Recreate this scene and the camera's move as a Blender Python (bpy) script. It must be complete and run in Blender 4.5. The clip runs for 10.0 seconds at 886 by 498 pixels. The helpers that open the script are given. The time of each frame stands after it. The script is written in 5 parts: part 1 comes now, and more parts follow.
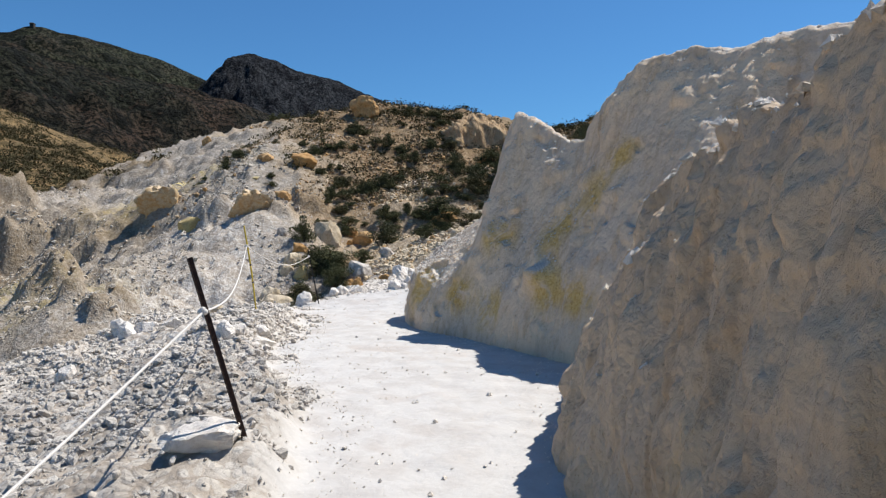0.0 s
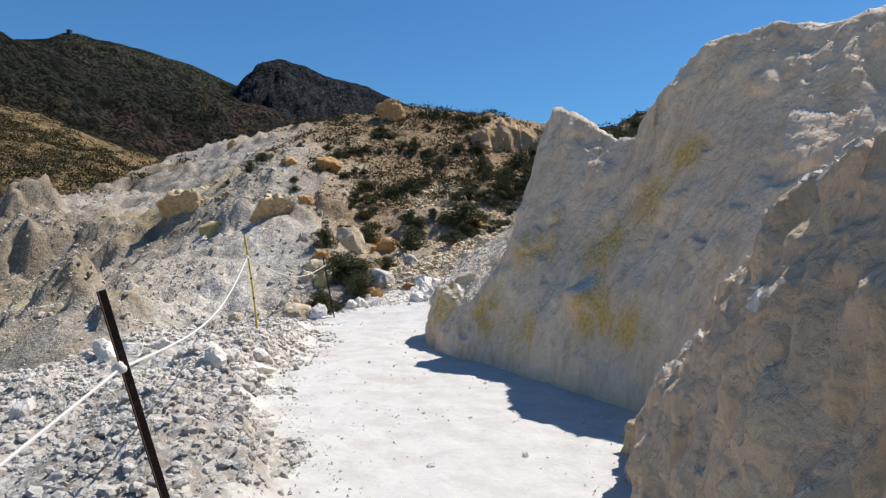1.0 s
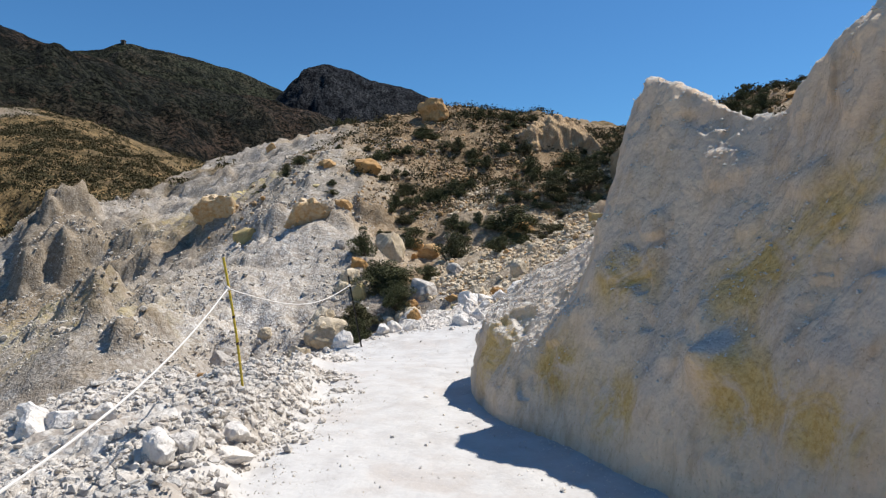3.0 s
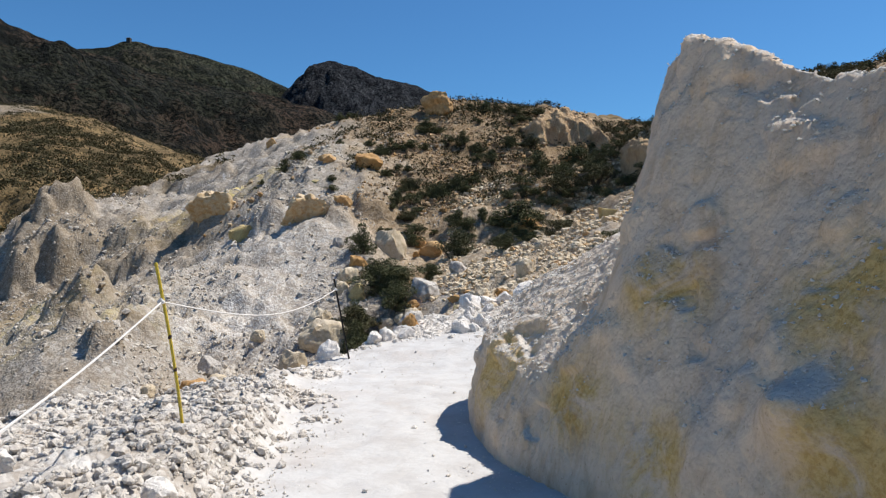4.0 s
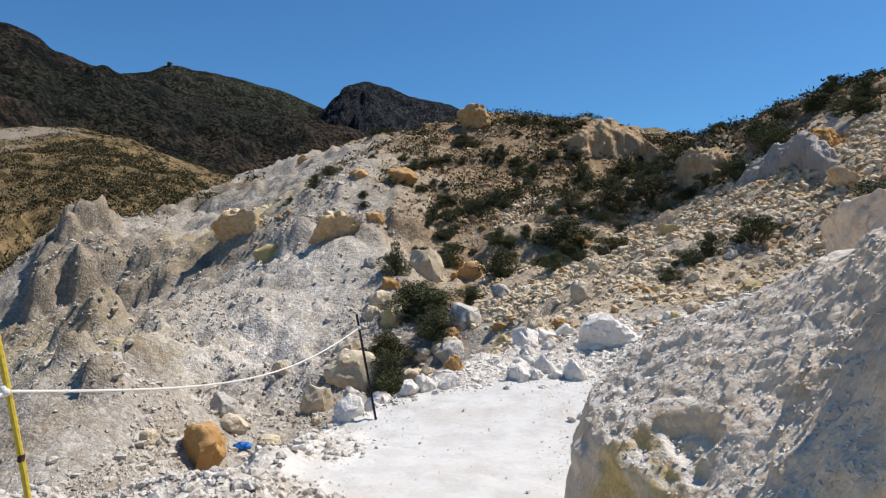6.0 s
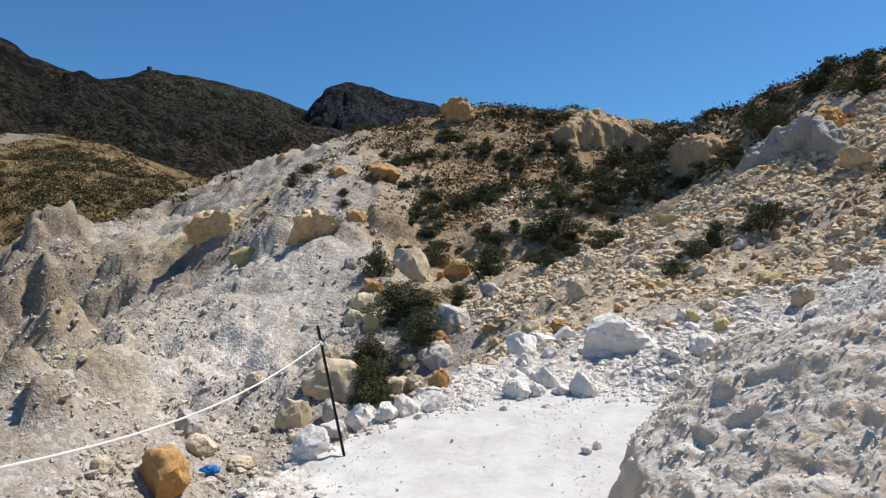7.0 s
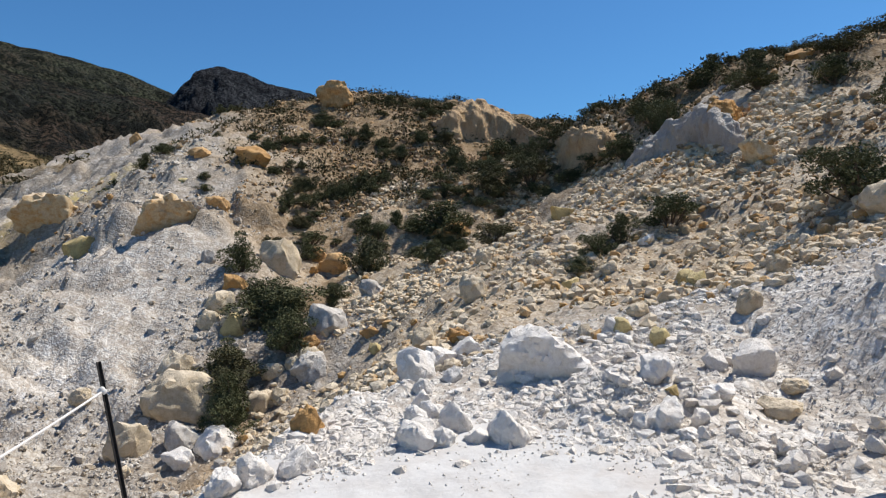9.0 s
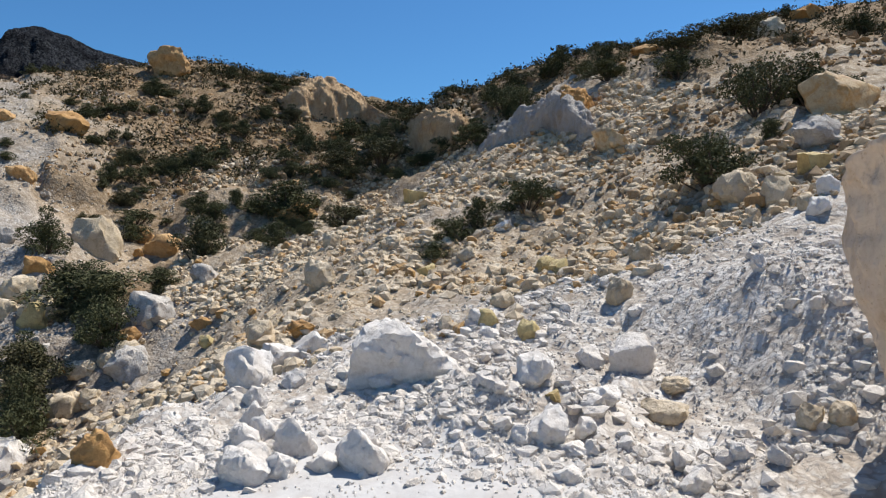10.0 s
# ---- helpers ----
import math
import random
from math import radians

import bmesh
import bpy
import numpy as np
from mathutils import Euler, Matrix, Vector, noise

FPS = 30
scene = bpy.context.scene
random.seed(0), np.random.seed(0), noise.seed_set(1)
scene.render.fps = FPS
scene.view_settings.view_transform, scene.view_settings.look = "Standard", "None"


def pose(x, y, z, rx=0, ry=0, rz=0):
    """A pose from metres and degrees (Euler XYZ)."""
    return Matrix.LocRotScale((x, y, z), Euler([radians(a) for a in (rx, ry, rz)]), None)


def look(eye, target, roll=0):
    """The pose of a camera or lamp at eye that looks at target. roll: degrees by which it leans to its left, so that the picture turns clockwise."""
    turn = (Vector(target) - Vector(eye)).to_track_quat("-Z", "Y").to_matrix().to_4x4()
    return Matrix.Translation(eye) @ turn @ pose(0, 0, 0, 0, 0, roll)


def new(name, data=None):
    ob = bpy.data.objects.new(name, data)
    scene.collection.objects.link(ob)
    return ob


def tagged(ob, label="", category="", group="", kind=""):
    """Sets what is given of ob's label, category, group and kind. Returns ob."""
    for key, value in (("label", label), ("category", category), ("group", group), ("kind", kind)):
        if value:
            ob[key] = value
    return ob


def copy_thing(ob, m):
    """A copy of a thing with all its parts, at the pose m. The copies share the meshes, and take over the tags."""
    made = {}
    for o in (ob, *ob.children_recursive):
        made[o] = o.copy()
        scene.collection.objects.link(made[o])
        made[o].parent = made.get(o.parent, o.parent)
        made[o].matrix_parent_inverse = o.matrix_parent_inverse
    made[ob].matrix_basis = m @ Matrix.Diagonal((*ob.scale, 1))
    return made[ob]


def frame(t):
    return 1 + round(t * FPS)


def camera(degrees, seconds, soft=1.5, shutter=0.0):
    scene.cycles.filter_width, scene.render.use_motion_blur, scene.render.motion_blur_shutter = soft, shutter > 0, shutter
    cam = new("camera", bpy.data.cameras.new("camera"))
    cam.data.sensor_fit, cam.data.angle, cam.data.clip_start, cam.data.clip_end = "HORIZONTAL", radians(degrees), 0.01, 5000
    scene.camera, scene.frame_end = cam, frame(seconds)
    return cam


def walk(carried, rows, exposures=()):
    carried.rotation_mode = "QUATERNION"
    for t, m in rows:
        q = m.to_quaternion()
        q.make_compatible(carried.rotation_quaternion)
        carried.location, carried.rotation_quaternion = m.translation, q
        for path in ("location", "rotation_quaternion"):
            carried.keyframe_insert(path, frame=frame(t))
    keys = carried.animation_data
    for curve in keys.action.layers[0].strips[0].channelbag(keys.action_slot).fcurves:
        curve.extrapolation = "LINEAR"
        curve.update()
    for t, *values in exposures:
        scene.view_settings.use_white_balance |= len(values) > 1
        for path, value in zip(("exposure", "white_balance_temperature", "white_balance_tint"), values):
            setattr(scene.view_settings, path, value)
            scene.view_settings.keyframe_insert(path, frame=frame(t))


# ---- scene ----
cam = camera(64.40, 10.0, soft=1.25)


def aim(x, y, z, yaw, pitch, roll):
    """A camera pose: degrees to the left of +y, degrees above level, degrees of lean."""
    a, b = radians(yaw), radians(pitch)
    ahead = Vector((-math.sin(a) * math.cos(b), math.cos(a) * math.cos(b), math.sin(b)))
    return look((x, y, z), Vector((x, y, z)) + ahead, roll)


PATH = [
    (0.0, aim(-0.000, 0.000, 1.200, 0.002, 0.001, -0.000)),
    (0.5, aim(-0.009, 0.610, 1.238, 1.242, 0.348, -0.159)),
    (1.0, aim(0.005, 1.205, 1.299, 2.155, 0.417, 0.519)),
    (1.5, aim(-0.036, 1.806, 1.394, 0.897, 0.334, 0.400)),
    (2.0, aim(-0.069, 2.390, 1.402, 2.659, 1.401, 0.615)),
    (2.5, aim(-0.106, 2.989, 1.460, 5.662, 1.500, 0.285)),
    (2.7, aim(-0.141, 3.236, 1.495, 5.905, 1.142, 0.288)),
    (3.8, aim(-0.139, 4.623, 1.593, 5.498, 0.094, -0.039)),
    (4.0, aim(-0.136, 4.893, 1.594, 6.336, 0.276, 0.027)),
    (4.5, aim(-0.195, 5.606, 1.625, 6.011, 0.433, 0.146)),
    (5.0, aim(-0.251, 6.284, 1.594, 6.108, 1.513, 0.007)),
    (5.5, aim(-0.391, 6.872, 1.676, 8.802, 1.513, 0.054)),
    (5.7, aim(-0.532, 7.000, 1.682, 9.182, 1.926, 0.183)),
    (6.8, aim(-0.762, 8.609, 1.713, 8.268, 1.225, -1.335)),
    (7.0, aim(-0.822, 8.823, 1.688, 8.052, 1.714, -1.544)),
    (7.5, aim(-0.969, 9.388, 1.728, 5.231, 1.335, -1.564)),
    (8.0, aim(-1.010, 10.009, 1.706, 2.264, 1.554, -1.431)),
    (8.5, aim(-1.046, 10.567, 1.708, 1.020, 1.499, -1.147)),
    (9.0, aim(-1.111, 11.134, 1.727, -1.998, 1.003, -1.083)),
    (9.5, aim(-1.110, 11.685, 1.668, -6.672, 0.337, -1.177)),
    (10.0, aim(-1.034, 12.265, 1.700, -14.381, -0.292, -0.209)),
]
walk(cam, PATH)
# ---- camera end ----

# ---- world, sun ----
SUN_TURN, SUN_HEIGHT = 62.0, 59.0
world = bpy.data.worlds.new("sky")
scene.world = world
world.use_nodes = True
sky_tree = world.node_tree
sky_node = sky_tree.nodes.new("ShaderNodeTexSky")
sky_node.sky_type = "NISHITA"
sky_node.sun_disc = False
sky_node.sun_elevation = radians(SUN_HEIGHT)
sky_node.sun_rotation = radians(SUN_TURN)
sky_node.altitude = 300.0
sky_node.air_density = 1.0
sky_node.dust_density = 0.3
sky_node.ozone_density = 1.6
clear = sky_tree.nodes.new("ShaderNodeMix")
clear.data_type, clear.blend_type = "RGBA", "MULTIPLY"
clear.inputs[0].default_value = 1.0
clear.inputs[7].default_value = (0.43, 0.84, 1.17, 1)
sky_tree.links.new(sky_node.outputs[0], clear.inputs[6])
sky_tree.links.new(clear.outputs[2], sky_tree.nodes["Background"].inputs["Color"])
sky_tree.nodes["Background"].inputs["Strength"].default_value = 0.075

sun_data = bpy.data.lights.new("sun", "SUN")
sun_data.energy, sun_data.angle, sun_data.color = 4.7, radians(0.53), (1.0, 0.955, 0.885)
sun = new("sun", sun_data)
sun_way = Vector((math.sin(radians(SUN_TURN)) * math.cos(radians(SUN_HEIGHT)), math.cos(radians(SUN_TURN)) * math.cos(radians(SUN_HEIGHT)), math.sin(radians(SUN_HEIGHT))))
sun.matrix_world = look(sun_way * 50, (0, 0, 0))
scene.view_settings.exposure = 0.40


# ---- noise in numpy ----
def hashed(ix, iy, iz, seed):
    n = (ix * 73856093) ^ (iy * 19349663) ^ (iz * 83492791) ^ (seed * 2654435761)
    n = (n ^ (n >> 13)) * 1274126177 & 0x7FFFFFFF
    n = (n ^ (n >> 16)) & 0xFFFF
    return n / 65535.0


def vnoise(x, y, z=0.0, seed=0):
    """Smooth value noise, -1 to 1."""
    x, y, z = np.broadcast_arrays(np.asarray(x, float), np.asarray(y, float), np.asarray(z, float))
    ix, iy, iz = np.floor(x).astype(np.int64), np.floor(y).astype(np.int64), np.floor(z).astype(np.int64)
    fx, fy, fz = x - ix, y - iy, z - iz
    fx, fy, fz = (f * f * f * (f * (f * 6 - 15) + 10) for f in (fx, fy, fz))
    total = 0.0
    for dx in (0, 1):
        for dy in (0, 1):
            for dz in (0, 1):
                weight = (fx if dx else 1 - fx) * (fy if dy else 1 - fy) * (fz if dz else 1 - fz)
                total = total + weight * hashed(ix + dx, iy + dy, iz + dz, seed)
    return total * 2 - 1


def fbm(x, y, z=0.0, octaves=4, seed=0, gain=0.5):
    total, size = 0.0, 1.0
    for k in range(octaves):
        total = total + size * vnoise(x * 2.03 ** k, y * 2.03 ** k, z * 2.03 ** k, seed + 17 * k)
        size *= gain
    return total


def ridged(x, y, z=0.0, octaves=4, seed=0):
    total, size = 0.0, 1.0
    for k in range(octaves):
        total = total + size * (1 - 2 * np.abs(vnoise(x * 2.1 ** k, y * 2.1 ** k, z * 2.1 ** k, seed + 31 * k)))
        size *= 0.5
    return total


def smax(a, b, k):
    return 0.5 * (a + b + np.sqrt((a - b) ** 2 + k * k))


def smin(a, b, k):
    return 0.5 * (a + b - np.sqrt((a - b) ** 2 + k * k))


def step(a, b, x):
    t = np.clip((x - a) / (b - a), 0, 1)
    return t * t * (3 - 2 * t)


# ---- the lie of the land ----
def plane(x, y, at, height, east, north):
    return height + east * (x - at[0]) + north * (y - at[1])


SPUR_KNOLLS = [  # x, y, radius, height: small rises and hollows on the slopes
    (-11, 22.5, 2.5, 2.41), (-10.5, 26, 2.2, -2.39), (-3.5, 35, 3.2, -1.53), (-9, 34.3, 2.2, 1.2),
    (-29, 46, 4, 2.14), (-18, 46, 4, -1.34), (-23.6, 50.5, 3.5, -0.95), (9, 29, 3.5, 0.61), (11, 38, 5, 1.29),
]
GULLY_KNOLLS = [
    (4, 33, 3.5, -1.52), (5, 50, 5, -1.23), (4.5, 22.5, 2.5, -0.52), (-16.5, 37, 4, -1.93), (-1, 40.5, 2.5, 1.04),
    (-8, 19, 3.5, 0.66), (-3, 25.5, 2, -1.12), (-13, 42, 4, 0.86), (-40, 45, 6, 2.17), (16, 33, 5, 0.5),
    (-5.5, 21.2, 2.4, -0.8), (12, 30, 4, -0.3), (9.5, 42, 4, 0.5), (0.6, 17.4, 0.9, 0.35), (-7.2, 21.2, 1.9, -1.3), (2.9, 17.4, 0.9, 0.25),
]
FOOT_RELIEF = [
    (4.3, 19.5, 2.6, 0.27), (-0.7, 19.7, 2.6, 0.13), (3.6, 22.4, 2.6, -0.60), (-7.7, 22.5, 2.6, -0.69), (6.4, 23.1, 2.6, 0.66), (-0.6, 24.5, 2.6, 0.41), (1.9, 24.7, 2.6, -0.12),
    (6.0, 25.6, 2.6, -0.30), (-11.5, 26.1, 2.6, -0.08), (-7.5, 26.3, 2.6, -0.12), (-4.2, 26.9, 2.6, -0.96), (8.3, 27.1, 2.6, -0.24), (-9.5, 27.9, 2.6, 0.78), (-13.0, 28.7, 2.6, 0.45),
    (-7.5, 29.4, 2.6, -0.78), (-4.2, 30.0, 2.6, 0.60), (7.7, 30.1, 2.6, 0.07),
]
MIDDLE_RELIEF = [
    (-1.4, 30.8, 2.6, -0.14), (12.4, 31.4, 2.6, 0.63), (-11.0, 31.7, 2.6, -0.54), (6.2, 32.1, 2.6, 1.03), (-5.4, 32.8, 2.6, 0.38), (0.7, 33.1, 2.6, 0.58), (-7.9, 34.3, 3.4, -0.45),
    (3.9, 35.4, 3.4, -0.47), (-11.1, 36.1, 3.4, -0.21), (-23.9, 37.5, 3.4, -0.59), (12.7, 38.5, 3.4, 0.33), (-0.6, 38.6, 3.4, 0.22), (-13.3, 38.8, 3.4, -0.66), (-20.7, 40.1, 3.4, -0.34),
    (-9.5, 40.2, 3.4, 0.29), (-25.9, 40.7, 3.4, -0.34), (-5.0, 41.2, 3.4, -0.66),
]
UPPER_RELIEF = [
    (7.0, 71.0, 5.0, -0.80),
    (-17.6, 41.7, 3.4, 1.34), (-0.1, 42.6, 3.4, -0.68), (9.4, 44.8, 3.4, 1.00), (-3.1, 45.0, 3.4, -0.60), (7.1, 47.8, 4.5, -0.81), (-16.7, 48.1, 4.5, -0.25), (2.4, 48.5, 4.5, -0.32),
    (-22.8, 48.8, 4.5, 0.11), (-5.9, 49.8, 4.5, -0.46), (27.8, 50.6, 4.5, 1.32), (1.9, 53.4, 4.5, 0.70), (-4.5, 54.5, 4.5, -0.07), (-25.9, 55.4, 4.5, 1.30), (-10.9, 57.8, 4.5, -0.54),
    (3.0, 58.1, 4.5, -1.05), (-23.4, 60.1, 4.5, -0.23), (-17.6, 60.2, 4.5, 0.23), (-4.2, 60.6, 4.5, 0.15),
]
LEDGES = [  # x, y of the foot, width, height: eroded noses of rock with a steep front and a back that runs into the slope
    (-10.07, 20.81, 0.63, 0.84), (-11.47, 21.81, 0.69, 0.80), (-10.44, 22.81, 0.91, 0.75), (-15.57, 27.72, 1.66, 1.33), (-8.00, 34.68, 0.90, 0.56), (-11.79, 36.26, 1.15, 1.20),
    (-7.03, 37.28, 1.45, 0.86), (-19.68, 37.48, 2.36, 1.09), (-24.91, 39.44, 3.38, 2.38), (-21.55, 41.00, 1.76, 1.45), (-27.37, 43.56, 2.75, 2.82),
]
KNOLLS = SPUR_KNOLLS + GULLY_KNOLLS + FOOT_RELIEF + MIDDLE_RELIEF + UPPER_RELIEF


def path_level(y):
    return smin(-0.48 + 0.1 * y, 0.0 * y, 0.12)


def path_left(y):
    return -1.4 - 0.135 * (y - 4.3) + 0.12 * np.sin(y * 1.3) + 0.60 * step(7.0, 3.8, y)


def slopes(x, y):
    """The hillsides round the gully."""
    spur = smin(smin(plane(x, y, (-10, 30), 6.54, -0.353, 0.345), plane(x, y, (-9, 45), 8.83, 0.397, 0.392), 0.8),
                smin(plane(x, y, (-22, 48), 9.54, -0.052, 0.443), plane(x, y, (-5, 62), 14.04, 0.174, -0.052), 1.0), 0.8)
    right = smin(smin(plane(x, y, (3, 25), 6.7, -0.305, 0.194), plane(x, y, (9, 32), 0.28, 0.377, 0.922), 0.8),
                 plane(x, y, (9, 45), 8.45, 0.183, 0.285), 1.0)
    land = smax(smax(spur, right, 0.8), plane(x, y, (-7, 22), -1.31, 0.31, 0.169), 0.6)
    for kx, ky, radius, height in KNOLLS:
        land = land + height * np.exp(-((x - kx) ** 2 + (y - ky) ** 2) / (2 * radius * radius))
    return land


def ledges(x, y):
    """Eroded noses of rock on the white spur, their fronts turned to the south-east."""
    total, wobble, ragged = 0.0 * x, fbm(x * 0.9, y * 0.9, 0, 3, 101), fbm(x * 2.2, y * 2.2, 0, 3, 103)
    for lx, ly, width, height in LEDGES:
        length = math.hypot(lx + 0.8, ly - 8.0)
        ux, uy = (lx + 0.8) / length, (ly - 8.0) / length
        back = (x - lx) * ux + (y - ly) * uy + 0.16 * width * wobble
        aside = ((x - lx) * uy - (y - ly) * ux) / width + 0.10 * wobble
        front = step(-0.08, 0.14 + 0.22 * height, back)
        total = np.maximum(total, 1.05 * height * front * np.exp(-np.maximum(back, 0) / (1.5 * width + 0.3)) * step(-0.58, -0.36, aside) * step(0.95, 0.35, aside))
    return total + 0.10 * ragged * step(0.1, 0.5, total)


def bench(x, y):
    """The path on its shelf, the gravel berm beside it and the drop beyond."""
    out = path_left(y) - x
    front = 8.0 + 0.45 * np.clip(out - 0.3, 0, 3)
    berm = 0.13 * step(0.0, 0.4, out) * step(3.1, 2.2, out) * step(front, front + 0.45, y) * step(13.0, 10.6, y)
    verge = 0.21 * step(-0.08, 0.22, out) * step(2.2, 0.9, out) * step(8.5, 6.0, y) + 0.12 * step(0.0, 0.3, out) * step(1.6, 0.8, out) * step(6.0, 8.5, y)
    fall = -0.30 * np.maximum(out - 2.4, 0) - 0.25 * step(0.5, 1.8, out) * step(9, 6, y) - 1.3 * np.maximum(out - 0.45, 0) * step(11.9, 13.6, y)
    rise = 0.35 * np.maximum(x - 2.6, 0)
    return path_level(y) + berm + verge + fall + rise


def land(x, y, fine=True):
    x, y = np.broadcast_arrays(np.asarray(x, float), np.asarray(y, float))
    s = slopes(x, y)
    rim = step(17.5, 14.5, y + 0.25 * (x + 1) + 1.9 * step(-2.7, -4.2, x))
    b = np.where(y < 22, bench(x, np.minimum(y, 22)), -50.0)
    b = b * rim + (1 - rim) * np.minimum(b, s - 0.6)
    h = smax(s, b, 0.25)
    # the level apron at the path's end
    apron = step(13.4, 15.0, y) * step(20.2, 18.0, y) * step(-0.55, 0.15, x + 3.05 - 0.32 * (y - 15)) * step(3.6, 2.2, x)
    h = h + apron * (0.115 * np.maximum(y - 14.2, 0) + 0.04 * x + 0.36 * np.exp(-((x - 0.75) ** 2 + (y - 17.35) ** 2) / 0.32) - h)
    # past the hills the ground sinks into a wide valley, with a scrub hill to the north-west
    away = np.maximum(np.hypot(x + 4, y - 35) - 42, 0)
    h = h - 0.10 * away - 0.0004 * away ** 2
    h = smax(h, -7 + 0.0 * x, 0.3)
    scrub = smin(plane(x, y, (-93, 125), 27.5, -0.05, 0.30), plane(x, y, (-93, 125), 30.5, -0.42, -0.02), 2.0)
    scrub = smin(scrub, 34 - 0.12 * (y - 135), 2)
    open_side = np.maximum(step(56, 66, y), step(-40, -48, x))
    h = smax(h, scrub - 40 * (1 - open_side), 1.0)
    h = np.where(np.hypot(x, y) > 330, np.maximum(h * 0 - 4, -4), h)
    if fine:
        h = h + ledges(x, y)
        path = step(-0.1, 0.3, x - path_left(y)) * step(18.2, 17.0, y + 1.5 * np.maximum(x - 0.1, 0) * step(13.0, 14.5, y)) * step(2.2, 1.6, x)
        rough = (0.05 + 0.95 * step(14, 26, np.hypot(x + 1, y - 6))) * (1 - path) * (1 - 0.6 * np.exp(-(((x + 10.5) / 3.0) ** 2 + ((y - 30) / 4.0) ** 2)))
        h = h + rough * (0.26 * fbm(x * 0.45, y * 0.45, 0, 4, 3) + 0.10 * fbm(x * 1.1, y * 1.1, 0, 3, 9))
        spur = step(-5, -11, x + 0.25 * (y - 32)) * step(23, 28, y) * step(75, 60, y)
        layered = h + 0.5 * fbm(x * 0.25, y * 0.25, 0, 2, 14)
        h = h + spur * (0.30 * np.abs(fbm(x * 0.8, y * 0.8, h * 1.2, 5, 19, 0.62)) + 0.15 * np.abs(fbm(x * 2.6, y * 2.6, h * 2.0, 3, 20, 0.6)) + 0.10 * fbm(x * 0.5, y * 0.5, layered * 1.6, 3, 22) - 0.4 * step(0.25, 0.6, fbm(x * 0.5, y * 0.5, h * 0.5, 4, 18)))
        h = h + step(60, 75, np.hypot(x + 4, y - 35)) * (1.6 * fbm(x * 0.06, y * 0.06, 0, 4, 27) + 0.9 * ridged(x * 0.05, y * 0.05, 0, 3, 29))
        h = h + (1 - path) * (0.05 * fbm(x * 2.3, y * 2.3, 0, 4, 17, 0.6) + 0.04 * step(16, 22, y) * fbm(x * 5, y * 5, 0, 2, 16))
        h = h + (1 - path) * step(20, 17, y) * step(-8, -6, x) * (0.035 * fbm(x * 3.3, y * 3.3, 0, 4, 7, 0.65) + 0.018 * fbm(x * 8, y * 8, 0, 2, 8))
        h = h + (1 - 0.75 * path) * 0.035 * fbm(x * 3.1, y * 3.1, 0, 3, 5) + 0.012 * fbm(x * 9, y * 9, 0, 2, 6)
    return h


# ---- building helpers ----
def sheet(name, x, y, z, material, **marks):
    """A grid mesh from 2D arrays of x, y and z; marks are named values at its points."""
    rows, cols = x.shape
    mesh = bpy.data.meshes.new(name)
    points = np.stack([x, y, z], -1).reshape(-1, 3)
    n = np.arange(rows * cols).reshape(rows, cols)
    quads = np.stack([n[:-1, :-1], n[:-1, 1:], n[1:, 1:], n[1:, :-1]], -1).reshape(-1, 4)
    mesh.vertices.add(len(points))
    mesh.vertices.foreach_set("co", points.ravel())
    mesh.loops.add(quads.size)
    mesh.loops.foreach_set("vertex_index", quads.ravel().astype(np.int32))
    mesh.polygons.add(len(quads))
    mesh.polygons.foreach_set("loop_start", np.arange(0, quads.size, 4, dtype=np.int32))
    mesh.polygons.foreach_set("use_smooth", np.ones(len(quads), bool))
    mesh.update(calc_edges=True)
    for key, value in marks.items():
        mesh.attributes.new(key, "FLOAT", "POINT").data.foreach_set("value", np.ascontiguousarray(value, np.float32).ravel())
    mesh.materials.append(material)
    return new(name, mesh)


def graded(*spans):
    """Coordinates from spans (start, end, spacing), end to end."""
    out = [np.array([spans[0][0]])]
    for a, b, gap in spans:
        n = max(1, int(round((b - a) / gap)))
        out.append(np.linspace(a, b, n + 1)[1:])
    return np.concatenate(out)


def spline(rows, u):
    """Catmull-Rom through the rows at u from 0 to 1."""
    rows = np.asarray(rows, float)
    pad = np.vstack([2 * rows[0] - rows[1], rows, 2 * rows[-1] - rows[-2]])
    s = np.clip(u, 0, 1) * (len(rows) - 1)
    k = np.minimum(s.astype(int), len(rows) - 2)
    t = (s - k)[:, None]
    a, b, c, d = pad[k], pad[k + 1], pad[k + 2], pad[k + 3]
    return 0.5 * (2 * b + (c - a) * t + (2 * a - 5 * b + 4 * c - d) * t * t + (3 * b - a - 3 * c + d) * t ** 3)


